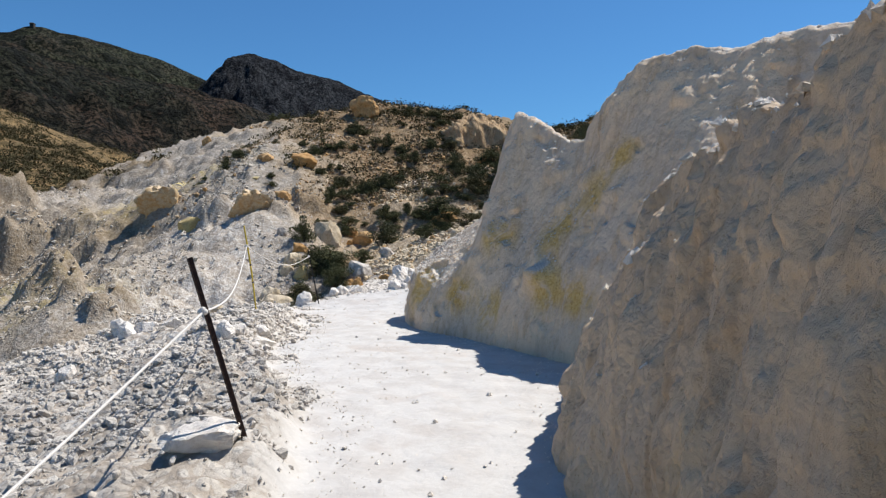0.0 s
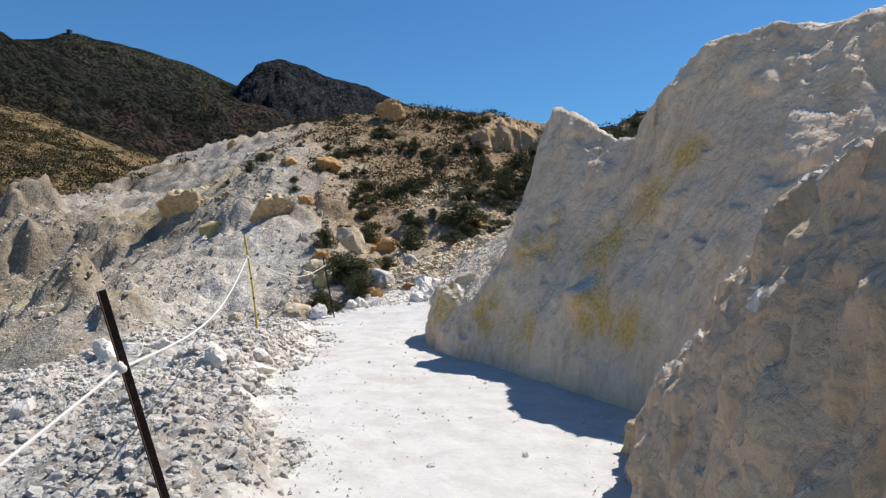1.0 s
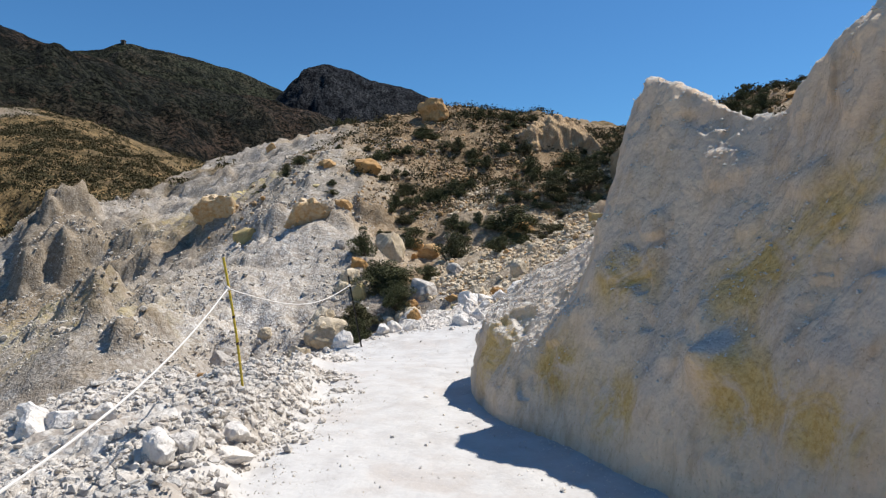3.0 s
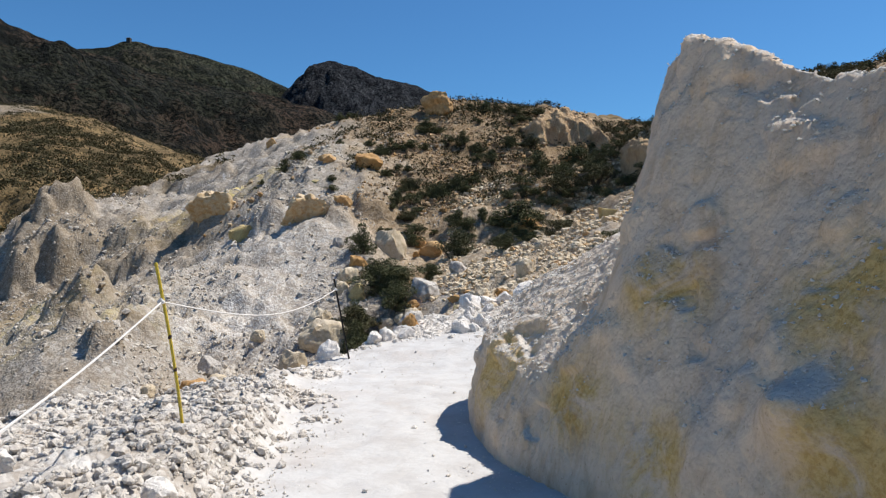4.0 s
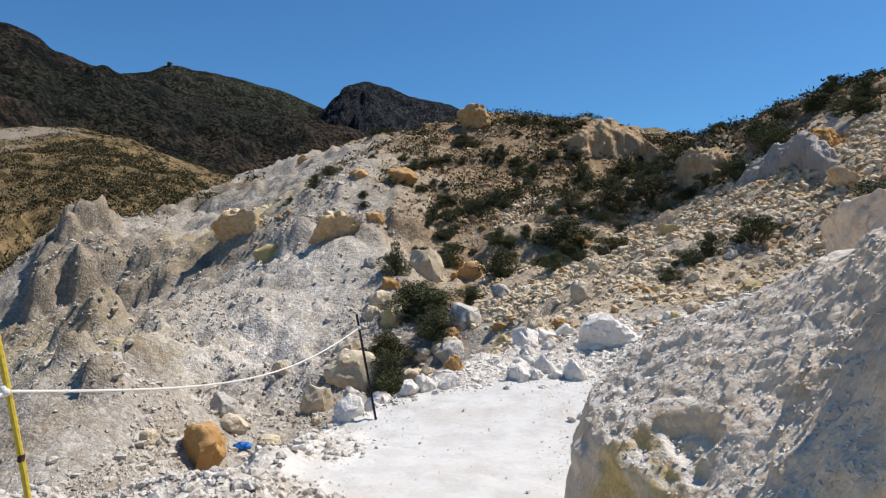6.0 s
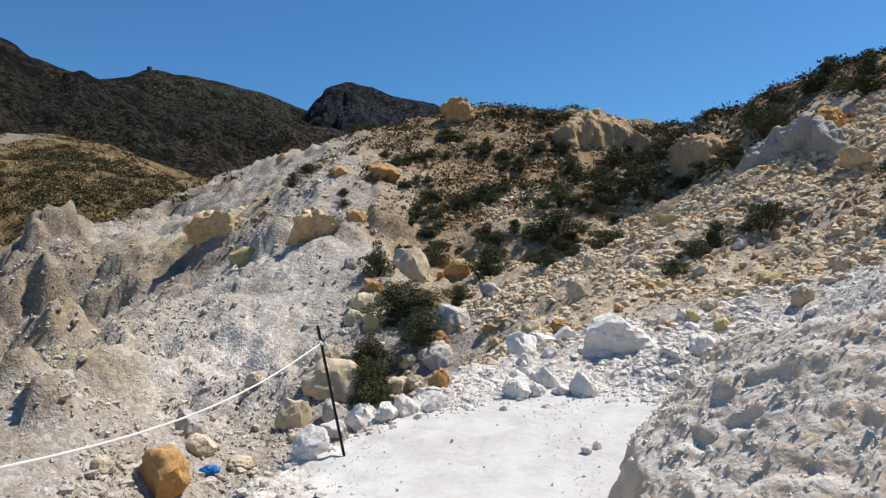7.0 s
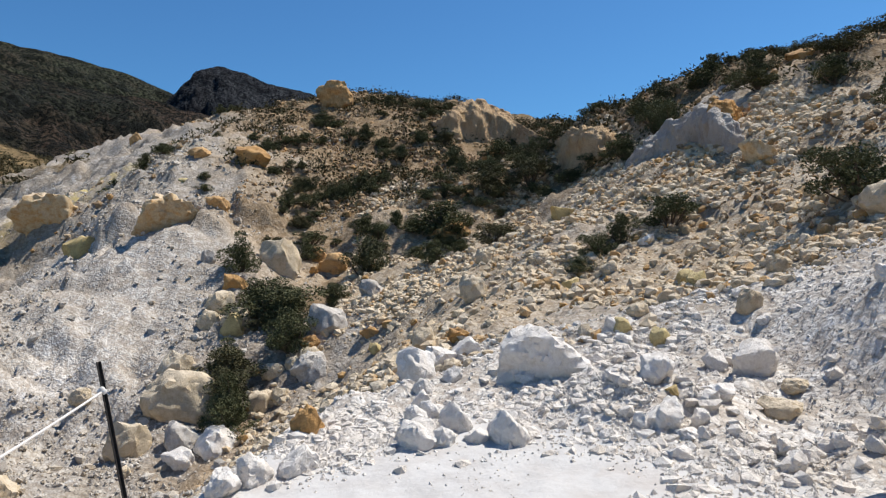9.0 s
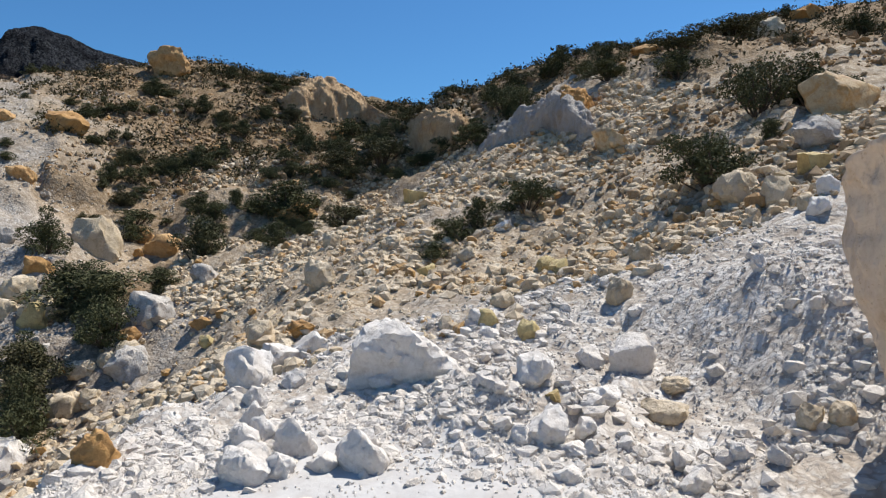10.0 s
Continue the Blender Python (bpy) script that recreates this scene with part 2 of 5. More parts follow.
def outcrop(name, stations, curl, across, along, shape, material, marks, rounding=14):
    """A mass of rock lofted over stations of foot, shoulder, crest and back foot; shape() gives how far its skin stands out."""
    u = np.linspace(0, 1, along)
    st = spline([f + s + c + b for f, s, c, b in stations], u)
    foot, shoulder, crest, back = (st[:, None, k:k + 3] for k in (0, 3, 6, 9))
    n1, n2 = int(across * 0.27), int(across * 0.45)
    v = np.linspace(0, 1, n1)[None, :, None]
    low = foot + (shoulder - foot) * np.concatenate([v ** 1.6, v ** 1.6, v], -1)
    v = np.linspace(0, 1, n2 + 1)[None, 1:, None]
    high = shoulder + (crest - shoulder) * np.concatenate([v, v, 0.35 * v + 0.65 * v ** curl], -1)
    w = np.linspace(0, 1, across - n1 - n2 + 1)[None, 1:, None]
    rear = crest + (back - crest) * np.concatenate([w, w, w ** 1.25], -1)
    p = np.concatenate([low, high, rear], 1)
    for _ in range(rounding):
        p[:, 1:-1] = 0.5 * p[:, 1:-1] + 0.25 * (p[:, :-2] + p[:, 2:])
    du, dv = np.gradient(p, axis=0), np.gradient(p, axis=1)
    normal = np.cross(dv, du)
    normal /= np.linalg.norm(normal, axis=-1, keepdims=True) + 1e-9
    centre = (st[:, 0:3] + st[:, 9:12])[:, None] / 2 - (0, 0, 0.5)
    sign = np.sign(((p - centre) * normal).sum(-1).mean())
    steep = 1 - np.abs(normal[..., 2])
    p = p + normal * sign * shape(p, steep)[..., None]
    ob = sheet(name, p[..., 0], p[..., 1], p[..., 2], material, **marks(p))
    if sign < 0:
        ob.data.flip_normals()
    return ob


# ---- materials ----
class Net:
    """A node material built step by step; sockets are passed on as inputs."""

    def __init__(self, name, rough=0.9, specular=0.2):
        self.material = bpy.data.materials.new(name)
        self.material.use_nodes = True
        self.tree = self.material.node_tree
        self.shader = self.tree.nodes["Principled BSDF"]
        self.shader.inputs["Roughness"].default_value = rough
        self.shader.inputs["Specular IOR Level"].default_value = specular
        self.where = self.tree.nodes.new("ShaderNodeTexCoord").outputs["Object"]

    def put(self, socket, value):
        if isinstance(value, bpy.types.NodeSocket):
            self.tree.links.new(value, socket)
        elif isinstance(value, tuple) and len(value) == 3 and socket.type == "RGBA":
            socket.default_value = (*value, 1)
        else:
            socket.default_value = value

    def noise(self, scale, detail=5.0, rough=0.6, stretch=None, warp=0.0):
        n = self.tree.nodes.new("ShaderNodeTexNoise")
        n.inputs["Scale"].default_value, n.inputs["Detail"].default_value, n.inputs["Roughness"].default_value = scale, detail, rough
        n.inputs["Distortion"].default_value = warp
        at = self.where
        if stretch:
            m = self.tree.nodes.new("ShaderNodeMapping")
            m.inputs["Scale"].default_value = stretch
            self.tree.links.new(at, m.inputs["Vector"])
            at = m.outputs[0]
        self.tree.links.new(at, n.inputs["Vector"])
        return n.outputs["Fac"]

    def cells(self, scale, feature="F1", out="Distance"):
        n = self.tree.nodes.new("ShaderNodeTexVoronoi")
        n.feature = feature
        n.inputs["Scale"].default_value = scale
        self.tree.links.new(self.where, n.inputs["Vector"])
        return n.outputs[out]

    def warp(self, amount, scale):
        """Bends the coordinates that the next textures use."""
        n, v, s = (self.tree.nodes.new("ShaderNode" + k) for k in ("TexNoise", "VectorMath", "VectorMath"))
        n.inputs["Scale"].default_value, n.inputs["Detail"].default_value = scale, 4.0
        self.tree.links.new(self.where, n.inputs["Vector"])
        s.operation = "SCALE"
        s.inputs["Scale"].default_value = amount
        self.tree.links.new(n.outputs["Color"], s.inputs[0])
        self.tree.links.new(s.outputs[0], v.inputs[0])
        self.tree.links.new(self.where, v.inputs[1])
        self.where = v.outputs[0]

    def tint(self, scale):
        """A grey value of its own for each crumb."""
        n = self.tree.nodes.new("ShaderNodeTexVoronoi")
        n.inputs["Scale"].default_value = scale
        self.tree.links.new(self.where, n.inputs["Vector"])
        g = self.tree.nodes.new("ShaderNodeSeparateColor")
        self.tree.links.new(n.outputs["Color"], g.inputs[0])
        return g.outputs[0]

    def band(self, value, low, high, to=(0.0, 1.0)):
        n = self.tree.nodes.new("ShaderNodeMapRange")
        n.interpolation_type = "SMOOTHSTEP"
        for key, v in zip(("Value", "From Min", "From Max", "To Min", "To Max"), (value, low, high, *to)):
            self.put(n.inputs[key], v)
        return n.outputs[0]

    def calc(self, how, a, b=0.0):
        n = self.tree.nodes.new("ShaderNodeMath")
        n.operation = how
        self.put(n.inputs[0], a), self.put(n.inputs[1], b)
        return n.outputs[0]

    def mix(self, fac, a, b, how="MIX"):
        n = self.tree.nodes.new("ShaderNodeMix")
        n.data_type, n.blend_type = "RGBA", how
        self.put(n.inputs[0], fac), self.put(n.inputs[6], a), self.put(n.inputs[7], b)
        return n.outputs[2]

    def mark(self, name):
        n = self.tree.nodes.new("ShaderNodeAttribute")
        n.attribute_name = name
        return n.outputs["Fac"]

    def upward(self):
        n = self.tree.nodes.new("ShaderNodeSeparateXYZ")
        self.tree.links.new(self.tree.nodes.new("ShaderNodeNewGeometry").outputs["Normal"], n.inputs[0])
        return n.outputs["Z"]

    def island(self):
        return self.tree.nodes.new("ShaderNodeNewGeometry").outputs["Random Per Island"]

    def chance(self):
        return self.tree.nodes.new("ShaderNodeObjectInfo").outputs["Random"]

    def done(self, colour, height=None, strength=0.5, depth=0.03):
        self.put(self.shader.inputs["Base Color"], colour)
        if height is not None:
            n = self.tree.nodes.new("ShaderNodeBump")
            n.inputs["Strength"].default_value, n.inputs["Distance"].default_value = strength, depth
            self.put(n.inputs["Height"], height)
            self.tree.links.new(n.outputs[0], self.shader.inputs["Normal"])
        return self.material


def ground_material():
    m = Net("chalky_ground", 0.95, 0.1)
    big, mid, fine = m.noise(0.35, 5), m.noise(2.2, 6, 0.65), m.noise(18, 6, 0.7)
    loose = m.band(m.mark("path"), 0, 0.9, (1.0, 0.0))
    tone = m.tint(9.0)
    m.warp(0.12, 5.0)
    clod, crumb, pebble = (m.band(m.cells(s), 0.05, 0.8, (1.0, 0.0)) for s in (2.6, 7.0, 17.0))
    white = m.mix(m.band(mid, 0.35, 0.7), (0.43, 0.40, 0.36), (0.37, 0.335, 0.29))
    white = m.mix(m.band(m.noise(0.9, 6, 0.7, warp=0.5), 0.48, 0.62, (0.0, 0.9)), white, (0.39, 0.345, 0.285))
    white = m.mix(m.band(big, 0.50, 0.66, (0.0, 0.85)), white, (0.34, 0.29, 0.23))
    white = m.mix(m.band(m.noise(1.5, 5, 0.7), 0.56, 0.68, (0.0, 0.9)), white, (0.54, 0.517, 0.486))
    cream = m.mix(m.band(mid, 0.35, 0.65), (0.52, 0.44, 0.335), (0.43, 0.35, 0.255))
    cream = m.mix(m.band(tone, 0.55, 0.9, (0.0, 0.7)), cream, (0.48, 0.375, 0.24))
    brown = m.mix(m.band(mid, 0.38, 0.62), (0.23, 0.165, 0.10), (0.36, 0.275, 0.18))
    brown = m.mix(m.band(tone, 0.5, 0.9, (0.0, 0.6)), brown, (0.27, 0.18, 0.095))
    path = m.mix(m.band(m.noise(3.2, 4, 0.55), 0.4, 0.65), (0.522, 0.507, 0.488), (0.472, 0.450, 0.428))
    path = m.mix(m.band(m.noise(0.8, 4), 0.52, 0.72, (0.0, 0.7)), path, (0.462, 0.415, 0.378))
    c = m.mix(m.mark("cream"), white, cream)
    c = m.mix(m.mark("crag"), c, m.mix(m.band(mid, 0.35, 0.65), (0.34, 0.285, 0.215), (0.25, 0.20, 0.14)))
    c = m.mix(m.mark("brown"), c, brown)
    heath = m.mix(m.band(m.noise(0.16, 6, 0.75), 0.42, 0.6), (0.27, 0.19, 0.095), (0.19, 0.14, 0.075))
    heath = m.mix(m.band(m.noise(0.8, 5, 0.75), 0.46, 0.58, (0.0, 0.8)), heath, (0.075, 0.058, 0.028))
    c = m.mix(m.mark("scrub"), c, heath)
    c = m.mix(m.calc("MULTIPLY", m.mark("chalk"), 0.9), c, m.mix(m.band(mid, 0.35, 0.65), (0.765, 0.735, 0.695), (0.645, 0.600, 0.545)))
    c = m.mix(m.calc("MULTIPLY", loose, m.band(tone, 0.15, 0.8, (0.0, 0.7))), c, (0.72, 0.69, 0.66), "MULTIPLY")
    c = m.mix(m.mark("path"), c, path)
    c = m.mix(m.calc("MULTIPLY", loose, m.band(m.calc("MULTIPLY", crumb, pebble), 0.12, 0.0, (0.0, 0.6))), c, (0.62, 0.56, 0.50), "MULTIPLY")
    c = m.mix(m.band(fine, 0.3, 0.75, (0.0, 0.3)), c, (0.76, 0.74, 0.72), "MULTIPLY")
    c = m.mix(m.calc("MULTIPLY", m.mark("sulphur"), m.band(mid, 0.4, 0.6, (0.0, 0.8))), c, (0.50, 0.40, 0.16))
    grains = m.calc("ADD", m.calc("MULTIPLY", clod, 0.2), m.calc("ADD", m.calc("MULTIPLY", crumb, 0.4), m.calc("MULTIPLY", pebble, 0.3)))
    rough = m.calc("ADD", m.calc("MULTIPLY", fine, 0.3), m.calc("MULTIPLY", m.noise(6.5, 7, 0.7), 0.8))
    h = m.calc("MULTIPLY", loose, m.calc("ADD", grains, rough))
    h = m.calc("ADD", h, m.calc("ADD", m.calc("MULTIPLY", m.noise(4.0, 3, 0.5), 0.5), m.calc("MULTIPLY", fine, 0.14)))
    return m.done(c, h, 0.6, 0.07)


def wall_material(name, warm, cool, rust_tone, grey, top, relief=0.5):
    m = Net(name, 0.95, 0.1)
    big, mid, fine = m.noise(1.1, 5, 0.6, warp=0.6), m.noise(4.5, 6, 0.65), m.noise(26, 6, 0.7)
    streak = m.noise(3.4, 6, 0.65, (1.6, 1.6, 0.3), 0.4)
    c = m.mix(m.band(big, 0.38, 0.62), warm, cool)
    c = m.mix(m.band(streak, 0.45, 0.70, (0.0, 0.6)), c, rust_tone)
    c = m.mix(m.band(m.noise(1.7, 5, 0.6, warp=0.5), 0.54, 0.70, (0.0, 0.55)), c, grey)
    c = m.mix(m.band(m.calc("MULTIPLY", m.mark("sulphur"), m.band(m.noise(2.6, 6, 0.7, warp=0.8), 0.25, 0.65, (0.0, 1.0))), 0.04, 0.75, (0.0, 0.9)), c, m.mix(m.band(fine, 0.42, 0.62), (0.66, 0.45, 0.16), (0.56, 0.34, 0.09)))
    c = m.mix(m.band(m.calc("ADD", m.upward(), m.calc("MULTIPLY", mid, 0.35)), 0.75, 1.1), c, top)
    m.warp(0.05, 8.0)
    pock = m.cells(11)
    crumbs = m.calc("ADD", m.band(m.cells(13), 0.05, 0.8, (0.6, 0.0)), m.band(m.cells(32), 0.05, 0.8, (0.35, 0.0)))
    c = m.mix(m.band(fine, 0.3, 0.8, (0.0, 0.6)), c, (0.90, 0.87, 0.84), "MULTIPLY")
    c = m.mix(m.band(pock, 0.10, 0.0, (0.0, 0.5)), c, (0.55, 0.5, 0.45), "MULTIPLY")
    crust = m.noise(8, 7, 0.78, (1.2, 1.2, 0.7), 0.3)
    patch = m.noise(2.1, 6, 0.7, (1.2, 1.2, 0.6), 0.4)
    c = m.mix(m.band(patch, 0.52, 0.66, (0.0, 0.45)), c, (0.72, 0.64, 0.57), "MULTIPLY")
    c = m.mix(m.band(crust, 0.46, 0.32, (0.0, 0.35)), c, (0.70, 0.63, 0.56), "MULTIPLY")
    pits = m.band(m.noise(38, 4, 0.75, (1.0, 1.0, 0.7)), 0.30, 0.52)
    h = m.calc("ADD", m.calc("ADD", m.calc("MULTIPLY", crust, m.band(m.upward(), 0.3, 0.8, (1.5, 0.35))), m.calc("MULTIPLY", streak, m.band(m.upward(), 0.2, 0.6, (0.8, 0.1)))), m.calc("ADD", m.calc("ADD", m.calc("ADD", crumbs, m.calc("MULTIPLY", pits, 0.35)), m.calc("MULTIPLY", fine, 0.5)), m.calc("MULTIPLY", m.band(pock, 0.0, 0.25), 0.15)))
    # shade inside the pits, put into the colour as a darker tone
    c = m.mix(m.band(pits, 0.45, 0.0, (0.0, 0.55)), c, (0.62, 0.53, 0.45), "MULTIPLY")
    return m.done(c, h, relief, 0.05)


def stone_material(name, colours, by_island=True, dust=0.35, dirt=0.5):
    m = Net(name, 0.92, 0.15)
    pick = m.island() if by_island else m.chance()
    m.where = m.tree.nodes.new("ShaderNodeNewGeometry").outputs["Position"]
    mid, fine = m.noise(4.5, 6, 0.65, warp=0.4), m.noise(30, 6, 0.7)
    c = m.mix(m.band(pick, 0.15, 0.5), colours[0], colours[1])
    c = m.mix(m.band(pick, 0.72, 0.95), c, colours[2])
    c = m.mix(m.band(mid, 0.42, 0.68, (0.0, 0.8)), c, colours[3])
    c = m.mix(m.band(m.calc("ADD", m.upward(), m.calc("MULTIPLY", mid, 0.5)), 0.75, 1.25, (0.0, dust)), c, (0.66, 0.615, 0.555))
    c = m.mix(m.band(fine, 0.35, 0.72, (0.0, dirt)), c, (0.70, 0.66, 0.62), "MULTIPLY")
    grain = m.noise(12, 6, 0.75)
    c = m.mix(m.band(grain, 0.52, 0.36, (0.0, dirt)), c, (0.66, 0.60, 0.54), "MULTIPLY")
    h = m.calc("ADD", m.calc("MULTIPLY", mid, 0.7), m.calc("ADD", m.calc("MULTIPLY", grain, 0.6), m.calc("MULTIPLY", fine, 0.3)))
    return m.done(c, h, 0.8, 0.06)


def mountain_material(name, green, brown, dark, scale):
    m = Net(name, 0.95, 0.1)
    big, mid, fine = m.noise(0.006 * scale, 6, 0.6), m.noise(0.03 * scale, 7, 0.7), m.noise(0.22 * scale, 5, 0.7)
    c = m.mix(m.band(big, 0.42, 0.62), green, brown)
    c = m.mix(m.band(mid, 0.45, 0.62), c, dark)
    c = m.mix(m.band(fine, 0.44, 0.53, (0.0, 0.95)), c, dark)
    c = m.mix(m.band(m.noise(0.09 * scale, 5, 0.7), 0.56, 0.70, (0.0, 0.7)), c, brown)
    return m.done(c, m.calc("ADD", mid, m.calc("MULTIPLY", fine, 0.5)), 1.0, 12.0)


def leaf_material(name="shrub_leaves", dark=(0.046, 0.052, 0.024), light=(0.115, 0.118, 0.058)):
    m = Net(name, 0.85, 0.1)
    c = m.mix(m.island(), dark, light)
    c = m.mix(m.band(m.chance(), 0.6, 1.0, (0.0, 0.55)), c, (0.085, 0.068, 0.038))
    return m.done(c)


def paint_material(name, base, worn, scale=30, rough=0.6, metal=0.0):
    m = Net(name, rough, 0.4)
    m.shader.inputs["Metallic"].default_value = metal
    n = m.noise(scale, 5, 0.7)
    return m.done(m.mix(m.band(n, 0.5, 0.68), base, worn), n, 0.4, 0.004)


chalk = ground_material()
sulphur_rock = wall_material("sulphur_rock", (0.792, 0.615, 0.437), (0.693, 0.561, 0.429), (0.554, 0.374, 0.221), (0.495, 0.428, 0.364), (0.575, 0.530, 0.475), 0.42)
bank_rock = wall_material("bank_rock", (0.742, 0.557, 0.380), (0.656, 0.504, 0.365), (0.534, 0.355, 0.206), (0.534, 0.431, 0.316), (0.567, 0.458, 0.343), 0.6)
bluff_rock = wall_material("bluff_rock", (0.650, 0.460, 0.275), (0.559, 0.397, 0.245), (0.468, 0.276, 0.135), (0.520, 0.385, 0.255), (0.429, 0.305, 0.180), 0.9)
grey_rock = wall_material("grey_rock", (0.52, 0.475, 0.43), (0.45, 0.415, 0.385), (0.42, 0.345, 0.27), (0.40, 0.38, 0.37), (0.40, 0.37, 0.335), 0.8)
white_stone = stone_material("white_stone", [(0.744, 0.700, 0.644), (0.718, 0.666, 0.605), (0.657, 0.597, 0.524), (0.640, 0.579, 0.510)], True, 0.2, 0.3)
crumb_stone = stone_material("crumb_stone", [(0.752, 0.709, 0.656), (0.687, 0.644, 0.586), (0.644, 0.586, 0.510), (0.623, 0.569, 0.505)], True, 0.2, 0.3)
berm_stone = stone_material("berm_stone", [(0.66, 0.62, 0.57), (0.62, 0.575, 0.52), (0.57, 0.52, 0.455), (0.55, 0.50, 0.44)], True, 0.2, 0.45)
near_stone = stone_material("near_stone", [(0.534, 0.511, 0.481), (0.472, 0.446, 0.412), (0.419, 0.381, 0.339), (0.412, 0.381, 0.347)], True, 0.2, 0.35)
pale_stone = stone_material("pale_stone", [(0.549, 0.510, 0.455), (0.482, 0.436, 0.374), (0.432, 0.353, 0.252), (0.432, 0.378, 0.313)])
pebble_stone = stone_material("pebble_stone", [(0.74, 0.70, 0.65), (0.68, 0.635, 0.58), (0.60, 0.55, 0.485), (0.56, 0.51, 0.45)], False, 0.2, 0.5)
white_block = stone_material("white_block", [(0.810, 0.774, 0.728), (0.773, 0.731, 0.680), (0.725, 0.683, 0.634), (0.676, 0.622, 0.557)], False, 0.2, 0.35)
cream_stone = stone_material("cream_stone", [(0.684, 0.588, 0.449), (0.617, 0.502, 0.349), (0.484, 0.290, 0.114), (0.484, 0.376, 0.246)], True, 0.12, 0.4)
cream_block = stone_material("cream_block", [(0.644, 0.546, 0.404), (0.609, 0.504, 0.359), (0.557, 0.464, 0.336), (0.470, 0.364, 0.232)], False, 0.2, 0.35)
ochre_block = stone_material("ochre_block", [(0.528, 0.308, 0.121), (0.550, 0.352, 0.165), (0.495, 0.270, 0.094), (0.374, 0.209, 0.088)], False, 0.06)
yellow_block = stone_material("yellow_block", [(0.594, 0.484, 0.242), (0.572, 0.451, 0.220), (0.517, 0.396, 0.176), (0.396, 0.297, 0.143)], False, 0.1)
grey_block = stone_material("grey_block", [(0.462, 0.424, 0.380), (0.528, 0.495, 0.451), (0.583, 0.550, 0.506), (0.341, 0.303, 0.264)], False)
ochre_knob = stone_material("ochre_knob", [(0.651, 0.513, 0.328), (0.609, 0.470, 0.296), (0.567, 0.418, 0.240), (0.504, 0.275, 0.088)], False, 0.3)
brown_stone = stone_material("brown_stone", [(0.420, 0.315, 0.198), (0.347, 0.242, 0.141), (0.452, 0.272, 0.114), (0.263, 0.175, 0.097)], True, 0.1)
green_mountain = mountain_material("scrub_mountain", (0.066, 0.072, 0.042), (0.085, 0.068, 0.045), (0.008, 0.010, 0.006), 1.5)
# near-black third tone: shade of the dome's crevices, put into the colour
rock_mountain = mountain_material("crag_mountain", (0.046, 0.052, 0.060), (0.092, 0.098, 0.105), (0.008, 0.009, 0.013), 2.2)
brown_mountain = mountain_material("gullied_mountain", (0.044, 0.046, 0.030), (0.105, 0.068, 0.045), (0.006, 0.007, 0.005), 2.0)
leaves = leaf_material()
dry_leaves = leaf_material("dry_scrub_leaves", (0.040, 0.038, 0.018), (0.085, 0.072, 0.034))
bark = paint_material("bark", (0.09, 0.065, 0.045), (0.05, 0.04, 0.03), 40, 0.9)
rust = paint_material("rusty_iron", (0.045, 0.026, 0.02), (0.10, 0.055, 0.035), 45, 0.75, 0.3)
dark_iron = paint_material("dark_iron", (0.02, 0.018, 0.017), (0.05, 0.035, 0.028), 45, 0.7, 0.3)
yellow_paint = paint_material("yellow_paint", (0.52, 0.38, 0.035), (0.30, 0.22, 0.05), 25, 0.55)
rope_fibre = paint_material("white_rope", (0.62, 0.59, 0.55), (0.50, 0.47, 0.43), 120, 0.85)
blue_plastic = paint_material("blue_plastic", (0.005, 0.10, 0.36), (0.01, 0.16, 0.45), 20, 0.35)
hut_plaster = paint_material("hut_plaster", (0.05, 0.043, 0.036), (0.035, 0.03, 0.025), 2, 0.9)


